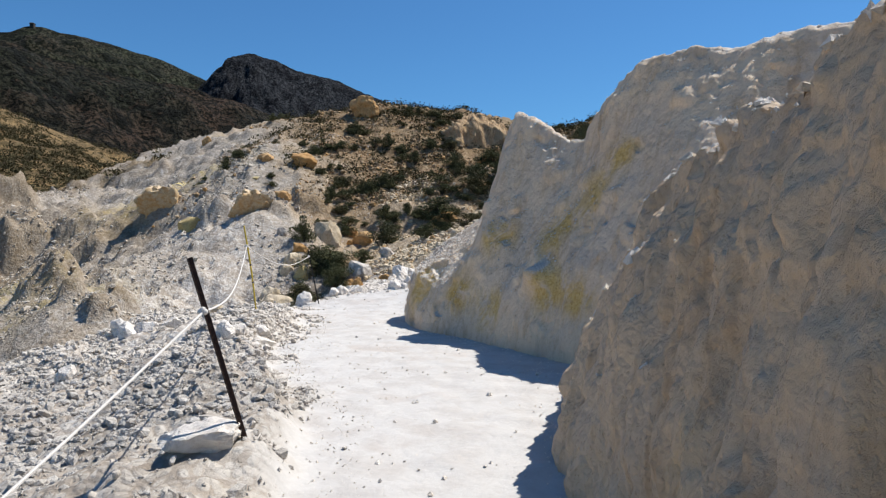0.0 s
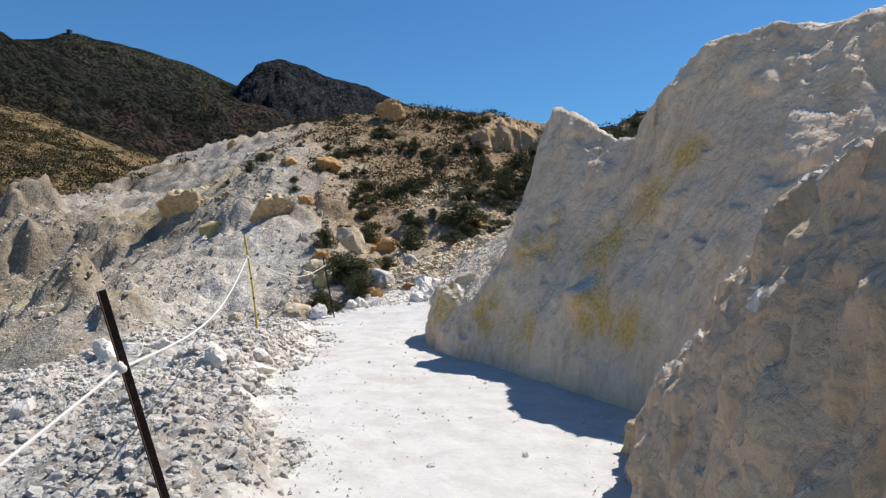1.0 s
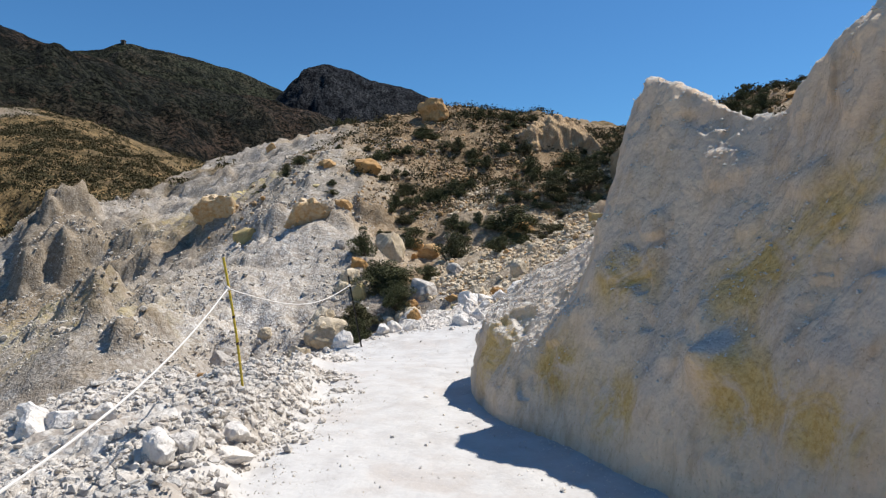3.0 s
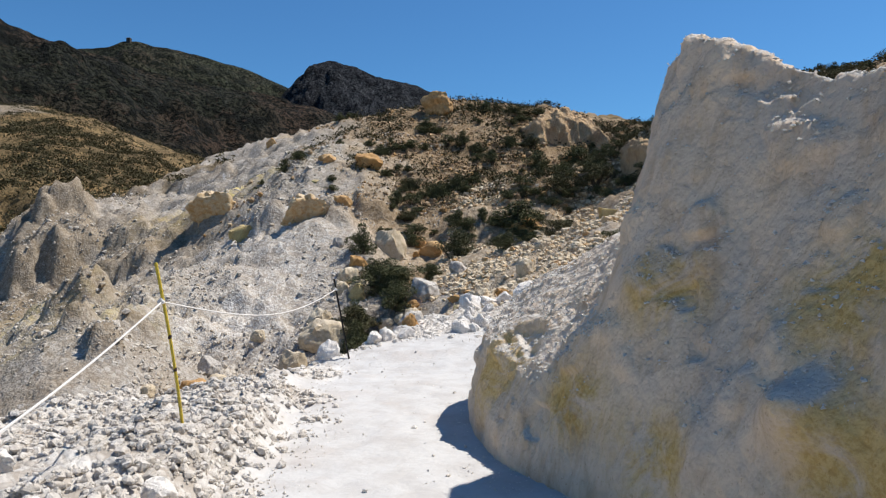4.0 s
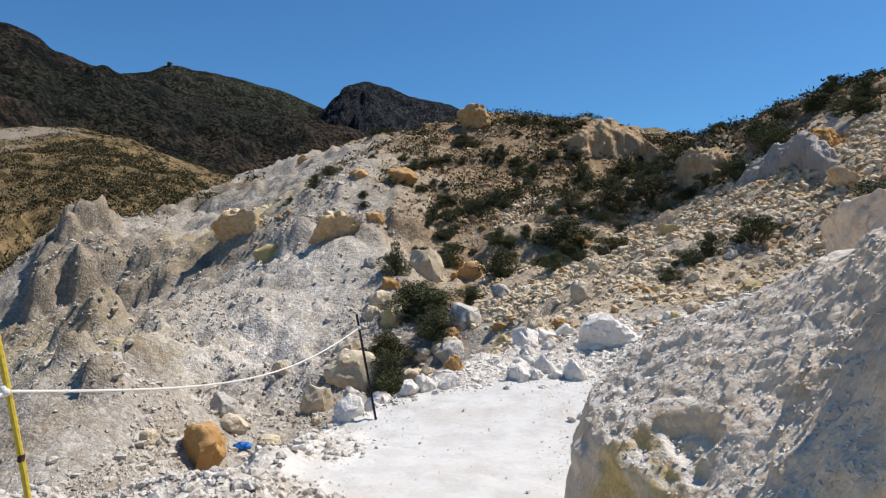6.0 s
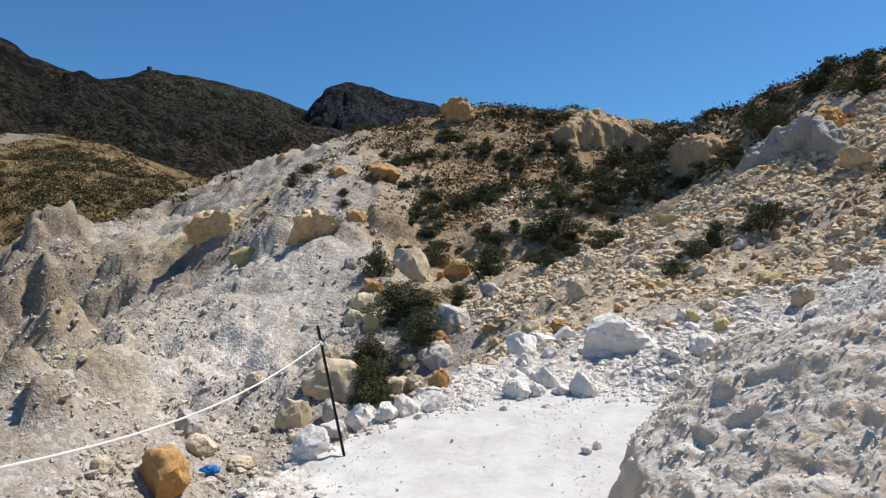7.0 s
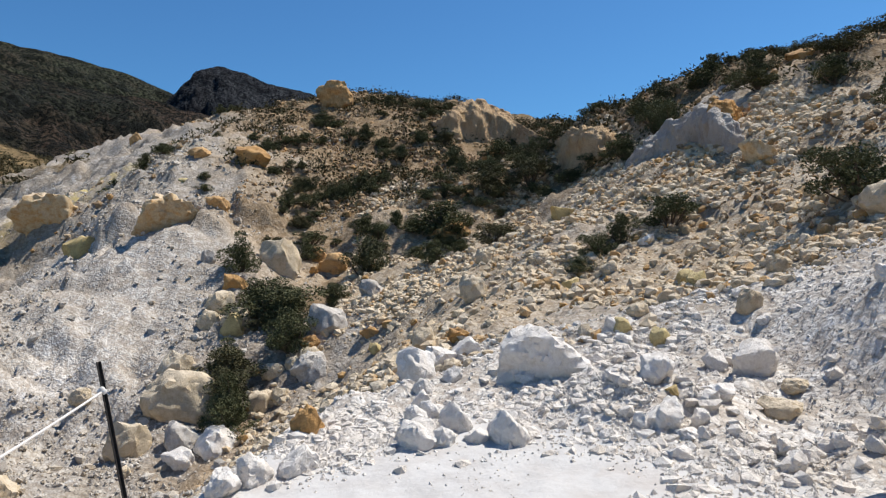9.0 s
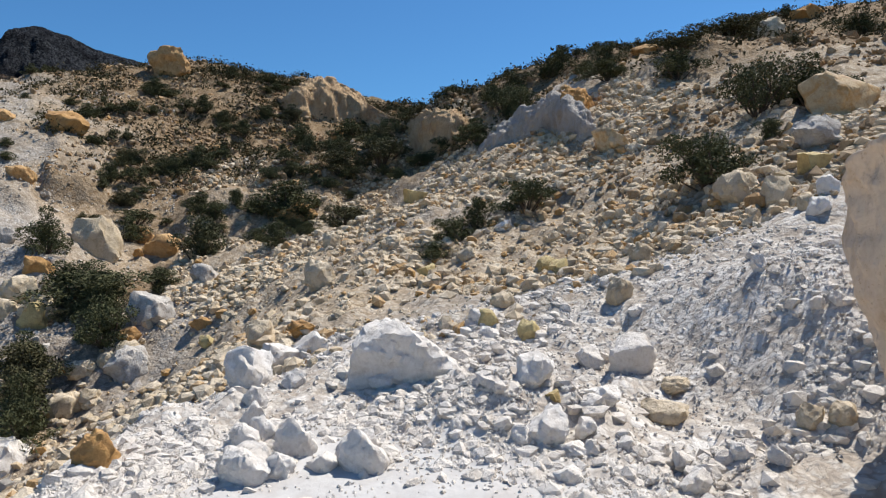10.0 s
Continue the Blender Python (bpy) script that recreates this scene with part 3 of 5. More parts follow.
# ---- the ground ----
def zones(x, y):
    """What the ground is made of, place by place."""
    wander = 2.2 * fbm(x * 0.22, y * 0.22, 0, 3, 61) + 0.8 * fbm(x * 0.9, y * 0.9, 0, 2, 63)
    path = step(-0.25, 0.35, x - path_left(y) + 0.25 * fbm(x * 1.7, y * 1.7, 0, 2, 66)) * step(18.0, 17.0, y + 0.25 * wander + 1.5 * np.maximum(x - 0.1, 0)) * step(2.4, 1.2, x)
    cream = step(-5.0, -1.0, x + (0.10 + 0.35 * step(30, 36, y)) * (y - 28) + wander) * step(20.0, 23.5, y + 0.12 * (x - 1) + 0.5 * wander)
    chute = np.exp(-(((x - 3.2 - 0.22 * (y - 32)) / 1.5) ** 2)) * step(25, 29, y) * step(46, 40, y)
    cream = cream * (1 - 0.85 * chute)
    brown = step(-3, 2, 0.55 * (y - 43) + 0.75 * (x + 9) - 0.04 * (x + 6) ** 2 + 1.6 * wander) * step(-17, -9, x + wander) * step(33, 40, y + 0.5 * wander)
    brown = np.maximum(brown, step(6.0, 8.2, slopes(x, y) + 0.35 * wander) * step(5, 8, x) * step(18, 24, y))
    brown = np.maximum(brown, step(55, 60, y) * step(-16, -12, x))
    gully = np.exp(-(((x - np.interp(y, (20, 24, 28, 32, 36, 40), (-4.6, -4.4, -5.0, -4.6, -1.5, 2.0))) / 1.5) ** 2)) * step(20, 23, y) * step(44, 40, y)
    brown = np.maximum(brown, 0.75 * gully * (0.8 + 0.4 * wander))
    brown = brown * (1 - 0.9 * np.exp(-(((x + 12) / 4) ** 2 + ((y - 38) / 5) ** 2)))
    behind = (-14 * (x + 29) + 9 * (y - 46)) / 16.6 + 1.2 * wander
    scrub = np.maximum(step(62, 72, y) * step(14, 22, np.hypot(x + 6, y - 58)), step(0.5, 3.5, behind) * step(-16, -21, x) * step(36, 42, y))
    scrub = scrub * (1 - 0.5 * step(0.9, 1.9, fbm(x / 11 + 3, y / 11, 0, 4, 71) * 0.9 + 1.9 * np.exp(-(((x + 100) / 16) ** 2 + ((y - 128) / 24) ** 2))))
    sulphur = np.exp(-(((x + 17) / 4) ** 2 + ((y - 44.5) / 3) ** 2)) + 0.6 * np.exp(-(((x + 13.5) / 2) ** 2 + ((y - 25) / 3) ** 2)) + 0.5 * np.exp(-(((x + 19) / 3) ** 2 + ((y - 30) / 4) ** 2))
    bluff = np.exp(-(((x - 7.6) / 1.1) ** 2 + ((y - 33) / 2.4) ** 2))
    fan = 0.9 * step(21.0, 17.5, y + 0.3 * wander) * step(14.5, 16.5, y) * step(-3.6, -1.6, x) * step(5, 2, x)
    near = step(22.5, 18.0, y + 1.1 * wander) * step(-7.5, -4.5, x + 0.3 * wander) * (0.8 + 0.2 * fbm(x, y, 0, 2, 69)) * (0.35 + 0.65 * step(5.5, 8.0, y))
    chalky = np.exp(-(((x + 10.5) / 3.0) ** 2 + ((y - 30) / 4.0) ** 2)) * (0.75 + 0.25 * wander) + 0.7 * np.exp(-(((x + 13) / 2.5) ** 2 + ((y - 35.5) / 2.0) ** 2))
    crag = step(-10.5, -14.5, x + 0.25 * (y - 30) + wander) * step(19, 23, y) * step(47, 43, y) * step(0.7, 0.2, chalky)
    crag = np.clip(np.maximum(0.85 * crag * (0.75 + 0.35 * wander), 0.8 * step(0.1, 0.5, ledges(x, y))), 0, 1)
    near = np.maximum(near, 0.85 * np.clip(chalky, 0, 1))
    return dict(crag=crag, chalk=(1 - 0.8 * np.clip(gully, 0, 1) * step(18, 21, y)) * np.clip(np.maximum(np.maximum(near, fan), 0.8 * bluff), 0, 1), path=path, cream=cream * 0.85, brown=np.clip(brown, 0, 1) * (1 - scrub), scrub=scrub, sulphur=sulphur)


gx = graded((-2600, -330, 260), (-330, -120, 6), (-120, -45, 1.6), (-45, -34, 0.4), (-34, -14, 0.22), (-14, -6, 0.15), (-6, 4.5, 0.085), (4.5, 12, 0.2), (12, 26, 0.4), (26, 80, 3), (80, 330, 15), (330, 2600, 300))
gy = graded((-2600, -330, 300), (-330, -40, 20), (-40, -4, 1.5), (-4, 1, 0.25), (1, 20, 0.095), (20, 42, 0.18), (42, 56, 0.24), (56, 70, 0.4), (70, 180, 1.5), (180, 330, 6), (330, 3000, 260))
mx, my = np.meshgrid(gx, gy)
ground = sheet("ground", mx, my, land(mx, my), chalk, **zones(mx, my))
tagged(ground, "white chalky volcanic ground with a trodden path and stony slopes", "ground", kind="structure")

# ---- the rock masses beside the path: foot, shoulder, crest, back ----
WALL_NOSE = [
    ((-0.42, 12.85, -0.1), (-0.30, 12.82, 0.45), (-0.08, 12.85, 0.75), (0.5, 13.3, -0.1)),
    ((-0.62, 12.4, -0.1), (-0.44, 12.3, 0.85), (-0.02, 12.5, 1.3), (1.0, 13.5, 0.0)),
    ((-0.60, 11.3, -0.1), (-0.42, 11.2, 0.80), (0.30, 11.7, 1.5), (1.6, 13.4, 0.1)),
    ((-0.34, 10.3, -0.1), (-0.10, 10.42, 0.66), (0.82, 11.05, 1.9), (2.2, 13.0, 0.2)),
    ((-0.12, 9.92, -0.1), (0.10, 10.05, 0.75), (1.02, 10.80, 2.1), (2.4, 12.7, 0.25)),
    ((0.00, 9.74, -0.1), (0.28, 9.86, 0.98), (1.02, 10.66, 2.45), (2.5, 12.5, 0.28)),
]
WALL_FIN = [
    ((0.10, 9.60, -0.1), (0.46, 9.72, 1.25), (1.0, 10.45, 3.12), (2.6, 12.4, 0.3)),
    ((0.25, 9.35, -0.1), (0.64, 9.50, 1.38), (1.10, 10.12, 3.20), (2.8, 12.2, 0.35)),
    ((0.40, 9.05, -0.1), (0.92, 9.26, 1.45), (1.32, 9.75, 3.00), (3.0, 12.0, 0.4)),
    ((0.62, 8.6, -0.1), (1.14, 8.92, 1.42), (1.54, 9.42, 2.80), (3.2, 11.7, 0.5)),
    ((0.85, 8.15, -0.08), (1.36, 8.42, 1.45), (1.76, 8.92, 2.62), (3.5, 11.4, 0.6)),
    ((1.05, 7.8, -0.05), (1.48, 7.98, 1.42), (1.92, 8.3, 2.95), (3.8, 11.0, 0.8)),
]
WALL_REAR = [
    ((1.20, 7.5, 0.0), (1.60, 7.55, 1.35), (2.08, 7.9, 3.22), (4.2, 10.7, 0.9)),
    ((1.45, 7.0, 0.0), (1.80, 6.95, 1.4), (2.5, 7.4, 3.36), (4.8, 10.4, 1.0)),
    ((1.75, 6.3, 0.0), (2.15, 6.2, 1.5), (3.0, 6.85, 3.28), (6.0, 10.0, 1.3)),
    ((2.6, 5.4, 0.0), (3.0, 5.5, 1.5), (4.5, 6.0, 3.40), (8.0, 9.5, 1.6)),
    ((4.0, 3.5, 0.0), (4.8, 3.8, 1.5), (6.8, 4.7, 3.6), (10.0, 8.0, 1.6)),
]
WALL = WALL_NOSE + WALL_FIN + WALL_REAR
BANK_END = [
    ((1.05, 6.3, -0.05), (1.12, 6.25, 0.06), (1.30, 6.15, 0.12), (1.7, 6.3, 0.0)),
    ((0.98, 5.6, -0.1), (1.05, 5.6, 0.30), (1.28, 5.6, 0.62), (2.1, 6.0, 0.1)),
    ((0.86, 5.0, -0.15), (1.0, 5.0, 0.50), (1.36, 5.05, 1.06), (2.5, 5.7, 0.4)),
    ((0.76, 4.2, -0.2), (0.95, 4.25, 0.75), (1.34, 4.3, 1.46), (2.7, 5.0, 0.8)),
    ((0.73, 3.5, -0.3), (0.92, 3.5, 0.85), (1.22, 3.6, 1.60), (2.7, 4.4, 1.0)),
    ((0.71, 2.9, -0.33), (0.93, 2.9, 0.95), (1.21, 3.0, 1.74), (2.7, 3.9, 1.1)),
]
BANK_CREST = [
    ((0.70, 2.3, -0.36), (0.95, 2.3, 1.0), (1.19, 2.4, 1.80), (2.7, 3.3, 1.2)),
    ((0.70, 1.7, -0.4), (0.95, 1.7, 1.1), (1.16, 1.75, 1.92), (2.7, 2.7, 1.3)),
    ((0.76, 0.8, -0.45), (0.95, 0.8, 1.2), (1.26, 0.8, 2.2), (3.0, 1.6, 1.6)),
    ((0.9, -0.8, -0.6), (1.15, -0.8, 1.2), (1.5, -0.8, 2.7), (3.5, 0.0, 1.8)),
    ((1.3, -3.0, -0.8), (1.6, -3.0, 0.8), (2.1, -3.0, 2.6), (4.0, -2.4, 1.8)),
]
BANK = BANK_END + BANK_CREST
CLIFF = [
    ((2.95, 15.95, 0.5), (2.80, 15.90, 1.1), (2.70, 15.85, 1.7), (3.30, 15.90, 0.7)),
    ((2.70, 15.50, 0.3), (2.35, 15.60, 1.4), (2.20, 15.60, 2.2), (3.40, 15.50, 0.9)),
    ((2.75, 14.80, 0.2), (2.45, 14.90, 1.5), (2.40, 15.00, 2.5), (3.70, 14.80, 1.0)),
    ((3.10, 13.90, 0.2), (2.90, 14.00, 1.5), (3.00, 14.20, 2.7), (4.50, 13.90, 1.1)),
    ((4.00, 12.90, 0.2), (3.90, 13.00, 1.5), (4.30, 13.20, 2.7), (5.70, 12.80, 1.3)),
]
TAN_BLUFF = [
    ((-0.06, 53.67, 9.37), (-0.06, 53.79, 9.98), (-0.06, 54.54, 10.21), (-0.44, 57.01, 9.81)),
    ((0.79, 51.39, 8.52), (0.8, 51.49, 10.01), (0.82, 52.24, 10.55), (0.44, 54.71, 9.89)),
    ((2.05, 52.2, 8.41), (2.06, 52.28, 10.56), (2.1, 53.02, 11.33), (1.72, 55.49, 9.81)),
    ((3.69, 53.06, 8.36), (3.71, 53.14, 10.54), (3.78, 53.89, 11.32), (3.4, 56.36, 9.75)),
    ((5.03, 52.47, 8.09), (5.05, 52.57, 9.48), (5.14, 53.33, 9.99), (4.76, 55.8, 9.59)),
    ((4.72, 41.18, 6.27), (4.74, 41.31, 6.79), (4.86, 42.08, 6.98), (4.48, 44.55, 6.58)),
]
WHITE_BLUFF = [
    ((4.65, 39.73, 5.52), (4.67, 39.83, 6.06), (4.76, 40.45, 6.22), (4.46, 42.42, 5.82)),
    ((4.87, 38.96, 5.27), (4.89, 39.04, 6.48), (4.99, 39.66, 6.87), (4.68, 41.63, 6.47)),
    ((5.24, 37.11, 4.93), (5.26, 37.18, 6.3), (5.38, 37.8, 6.76), (5.07, 39.77, 5.85)),
    ((5.89, 36.79, 5.25), (5.91, 36.88, 6.4), (6.05, 37.49, 6.78), (5.74, 39.47, 6.27)),
    ((6.61, 37.7, 5.86), (6.63, 37.79, 6.48), (6.77, 38.42, 6.68), (6.47, 40.39, 6.28)),
]
GREY_BLUFF = [
    ((5.79, 34.02, 3.94), (5.82, 34.12, 4.49), (6.0, 34.71, 4.63), (6.07, 36.71, 4.23)),
    ((5.9, 32.92, 3.88), (5.95, 33.0, 5.01), (6.15, 33.59, 5.38), (6.22, 35.59, 4.98)),
    ((6.56, 32.44, 3.99), (6.62, 32.52, 5.50), (6.84, 33.1, 6.01), (6.91, 35.1, 5.40)),
    ((6.88, 30.78, 4.02), (6.94, 30.86, 5.49), (7.19, 31.44, 5.99), (7.26, 33.44, 4.94)),
    ((6.78, 29.13, 3.96), (6.84, 29.21, 5.18), (7.1, 29.8, 5.60), (7.17, 31.8, 4.32)),
    ((7.27, 28.81, 4.25), (7.33, 28.9, 4.78), (7.61, 29.49, 4.95), (7.68, 31.49, 4.55)),
]


def skin(p, steep):
    x, y, z = p[..., 0], p[..., 1], p[..., 2]
    up, side = step(-0.1, 0.4, z), step(0.35, 0.75, steep)
    broad = 0.026 * fbm(x * 1.3, y * 1.3, z * 0.9, 3, 21)
    flutes = side * step(1.1, 0.3, z) * 0.035 * fbm(x * 4.2, y * 4.2, z * 1.2, 4, 23, 0.6)
    crumbs = 0.006 * fbm(x * 7, y * 7, z * 7, 3, 25, 0.6) + (1 - side) * (0.010 * fbm(x * 3.5, y * 3.5, z * 3.5, 3, 26) + 0.010 * fbm(x * 12, y * 12, z * 12, 3, 27, 0.7))
    notches = 0.035 * step(2.5, 3.0, z) * fbm(x * 4.0, y * 4.0, z * 2.5, 3, 30, 0.6)
    knobs = 0.05 * step(0.35, 0.8, fbm(x * 2.0 + 5, y * 2.0, z * 2.2, 2, 38)) - 0.05 * step(0.45, 0.85, fbm(x * 2.6, y * 2.6 + 7, z * 2.6, 3, 39))
    for lx, ly, lz, size, out in ((1.12, 8.2, 0.85, 0.14, 0.21), (0.62, 9.5, 1.4, 0.15, 0.06), (1.0, 9.3, 1.55, 0.10, 0.06), (0.9, 8.7, 0.55, 0.2, 0.07), (1.6, 7.6, 1.0, 0.25, 0.06)):
        knobs = knobs + out * np.exp(-((x - lx) ** 2 + (y - ly) ** 2 + 1.6 * (z - lz) ** 2) / (2 * size * size))
    knobs = knobs - side * (0.009 * step(0.25, 0.7, fbm(x * 7, y * 7, z * 5, 3, 40, 0.6)) + 0.006 * step(0.2, 0.6, fbm(x * 17, y * 17, z * 13, 2, 41, 0.6)))
    return up * (broad + flutes + crumbs + notches + knobs)


def rubbly(p, steep):
    x, y, z = p[..., 0], p[..., 1], p[..., 2]
    pits = 0.020 * step(0.25, 0.75, fbm(x * 5, y * 5, z * 3.2, 3, 34, 0.6)) + 0.011 * step(0.2, 0.7, fbm(x * 13, y * 13, z * 9, 2, 37, 0.6))
    return 0.07 * fbm(x * 1.5, y * 1.5, z * 0.7, 4, 31) + 0.050 * fbm(x * 3.6, y * 3.6, z * 1.1, 3, 33, 0.6) + 0.030 * fbm(x * 6, y * 6, z * 3.0, 3, 35, 0.6) + 0.012 * fbm(x * 15, y * 15, z * 9, 2, 36, 0.6) - pits


def wall_stains(p):
    total = 0
    for x, y, z, radius in ((1.85, 7.95, 1.75, 0.42), (1.45, 8.35, 1.35, 0.45), (1.1, 7.85, 0.75, 0.40), (-0.2, 10.9, 0.55, 0.55), (0.55, 8.9, 0.45, 0.38), (0.2, 9.7, 0.6, 0.4), (2.0, 7.6, 2.2, 0.3), (1.4, 7.3, 0.7, 0.3), (0.75, 9.4, 1.4, 0.35), (0.6, 9.0, 1.35, 0.3)):
        total = total + np.exp(-((p[..., 0] - x) ** 2 + (p[..., 1] - y) ** 2 + ((p[..., 2] - z) * 1.15) ** 2) / (2 * (radius * 0.62) ** 2))
    return dict(sulphur=np.clip(total, 0, 1))


def bank_stains(p):
    return dict(sulphur=0.3 * step(0.35, 0.9, fbm(p[..., 0] * 1.2, p[..., 1] * 1.2, p[..., 2] * 0.8, 3, 77)))


wall = tagged(outcrop("rock_wall", WALL, 1.1, 230, 640, skin, sulphur_rock, wall_stains, 24), "tall pale eroded rock wall with yellow sulphur stains and a pointed fin", "rock wall")
bank = tagged(outcrop("rock_bank", BANK, 1.0, 260, 560, rubbly, bank_rock, bank_stains), "pale crumbling rock bank with rough broken face beside the path", "rock bank")
cliff = tagged(outcrop("rock_cliff", CLIFF, 1.3, 140, 200, rubbly, sulphur_rock, bank_stains), "pale overhanging rock cliff at the foot of the stony slope", "cliff")


def fluted(p, steep):
    x, y, z = p[..., 0], p[..., 1], p[..., 2]
    return 0.16 * fbm(x * 1.1, y * 1.1, z * 0.5, 4, 51, 0.6) + 0.09 * fbm(x * 3.0, y * 3.0, z * 2.0, 3, 53, 0.65)


tagged(outcrop("rock_bluff", TAN_BLUFF, 1.0, 70, 120, fluted, bluff_rock, bank_stains, rounding=4), "cream fluted rock bluff below the hilltop scrub", "rock bluff")
tagged(outcrop("rock_bluff", WHITE_BLUFF, 1.0, 60, 90, fluted, bluff_rock, bank_stains, rounding=5), "smooth pale rock hump beside the shrubs", "rock bluff")
tagged(outcrop("rock_bluff", GREY_BLUFF, 1.0, 70, 130, fluted, grey_rock, bank_stains, rounding=4), "greyish eroded rock face on the stony slope", "rock bluff")


# ---- far hills ----
def ridge(name, crest, reach, depth, material, rough, seed, crag=0.0, cols=280, rows=105):
    """A mountain: a crest line from which the ground falls towards and away from the valley."""
    u = np.linspace(0, 1, cols)
    c = spline(crest, u)
    v = np.concatenate([np.linspace(-1, 0, rows) , np.linspace(0, 0.6, 24)[1:]])
    v = np.where(v < 0, -np.abs(v) ** 1.3, v)
    away = c[:, None, :2] / np.linalg.norm(c[:, None, :2], axis=-1, keepdims=True)
    at = c[:, None, :2] + away * (v * reach)[None, :, None]
    fall = np.where(v < 0, np.abs(v) ** 0.9, v * 0.9)
    z = c[:, None, 2] - depth * fall[None, :]
    bumps = ridged(at[..., 0] / 90, at[..., 1] / 90, 0, 4, seed) * 0.6 + fbm(at[..., 0] / 30, at[..., 1] / 30, 0, 4, seed + 5) * 0.5
    z = z + rough * bumps * np.minimum(1, np.abs(v) * 5 + 0.08)[None, :]
    z = z + (2.2 + crag) * fbm(at[..., 0] / 11, at[..., 1] / 11, 0, 3, seed + 9) * np.minimum(1, np.abs(v) * 6 + 0.35)[None, :] + crag * 2.2 * ridged(at[..., 0] / 22, at[..., 1] / 40, 0, 3, seed + 11) * step(0.0, -0.04, v)[None, :]
    return sheet(name, at[..., 0], at[..., 1], z, material)


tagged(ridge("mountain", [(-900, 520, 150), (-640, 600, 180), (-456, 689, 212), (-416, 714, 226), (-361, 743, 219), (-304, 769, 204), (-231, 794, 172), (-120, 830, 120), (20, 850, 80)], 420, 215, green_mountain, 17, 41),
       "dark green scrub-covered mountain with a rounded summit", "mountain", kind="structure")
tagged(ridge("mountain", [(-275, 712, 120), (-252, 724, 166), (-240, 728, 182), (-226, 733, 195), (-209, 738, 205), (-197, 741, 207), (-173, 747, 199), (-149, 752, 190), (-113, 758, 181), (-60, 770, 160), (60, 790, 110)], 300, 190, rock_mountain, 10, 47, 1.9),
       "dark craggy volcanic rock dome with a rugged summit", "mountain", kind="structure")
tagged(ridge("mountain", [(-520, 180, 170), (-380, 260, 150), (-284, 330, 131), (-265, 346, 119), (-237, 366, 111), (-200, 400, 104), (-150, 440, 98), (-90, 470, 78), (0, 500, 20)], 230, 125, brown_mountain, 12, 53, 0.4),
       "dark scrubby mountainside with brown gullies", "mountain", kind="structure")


# ---- parts and loose things ----
def part(name, bm, material, parent=None, label=""):
    """One mesh object from a bmesh, under a thing or on its own."""
    mesh = bpy.data.meshes.new(name)
    bm.to_mesh(mesh)
    bm.free()
    mesh.materials.append(material)
    ob = new(name, mesh)
    ob.parent = parent
    return tagged(ob, label)


def rock_points(level, seed, cuts, rough, least=0.38):
    """Points and faces of a broken stone about 1 across: a ball cut by random planes, no deeper than least."""
    bm = bmesh.new()
    bmesh.ops.create_icosphere(bm, subdivisions=max(level, 1), radius=1.0)
    if level == 0:
        bm.clear()
        bmesh.ops.create_cone(bm, cap_ends=False, segments=4, radius1=1.0, radius2=0.0, depth=1.0)
        bmesh.ops.create_vert(bm, co=(0.1, 0.1, -1.2))
        bm.verts.ensure_lookup_table()
        low = sorted(bm.verts, key=lambda v: v.co.z)
        ring = sorted(low[1:5], key=lambda v: math.atan2(v.co.y, v.co.x))
        for a, b in zip(ring, ring[1:] + ring[:1]):
            bm.faces.new((b, a, low[0]))
        bm.verts.index_update()
    p = np.array([v.co[:] for v in bm.verts])
    faces = np.array([[v.index for v in f.verts] for f in bm.faces])
    bm.free()
    rng = np.random.default_rng(seed)
    p = p * (1 + 0.5 * rough * fbm(p[:, 0] * 1.1 + seed, p[:, 1] * 1.1, p[:, 2] * 1.1, 2, seed + 3)[:, None])
    for _ in range(cuts):
        n = rng.normal(size=3)
        n /= np.linalg.norm(n)
        over = np.maximum(p @ n - rng.uniform(least, 0.4 + 0.92 * least), 0)
        p = p - over[:, None] * n * 0.97
    if level > 2:
        p = p * (1 + 0.085 * fbm(p[:, 0] * 3.4 + seed, p[:, 1] * 3.4, p[:, 2] * 3.4, 4, seed + 7, 0.62)[:, None])
    p = p * (1 + rough * fbm(p[:, 0] * 1.6 + seed, p[:, 1] * 1.6, p[:, 2] * 1.6, 3, seed)[:, None])
    p = p - (p.max(0) + p.min(0)) / 2
    return p / (p.max(0) - p.min(0)), faces


def rock_mesh(name, level, seed, cuts, rough, material, lean=0.0, foot=0.0, least=0.38):
    """A stone about 1 across; lean brings its head forward, foot widens its base."""
    p, faces = rock_points(level, seed, cuts, rough, least)
    p[:, 1] -= lean * p[:, 2]
    p[:, :2] *= 1 + foot * (0.5 - p[:, 2:])
    mesh = bpy.data.meshes.new(name)
    mesh.from_pydata(p.tolist(), [], faces.tolist())
    mesh.polygons.foreach_set("use_smooth", np.ones(len(faces), bool))
    mesh.set_sharp_from_angle(angle=radians(38))
    mesh.materials.append(material)
    return mesh


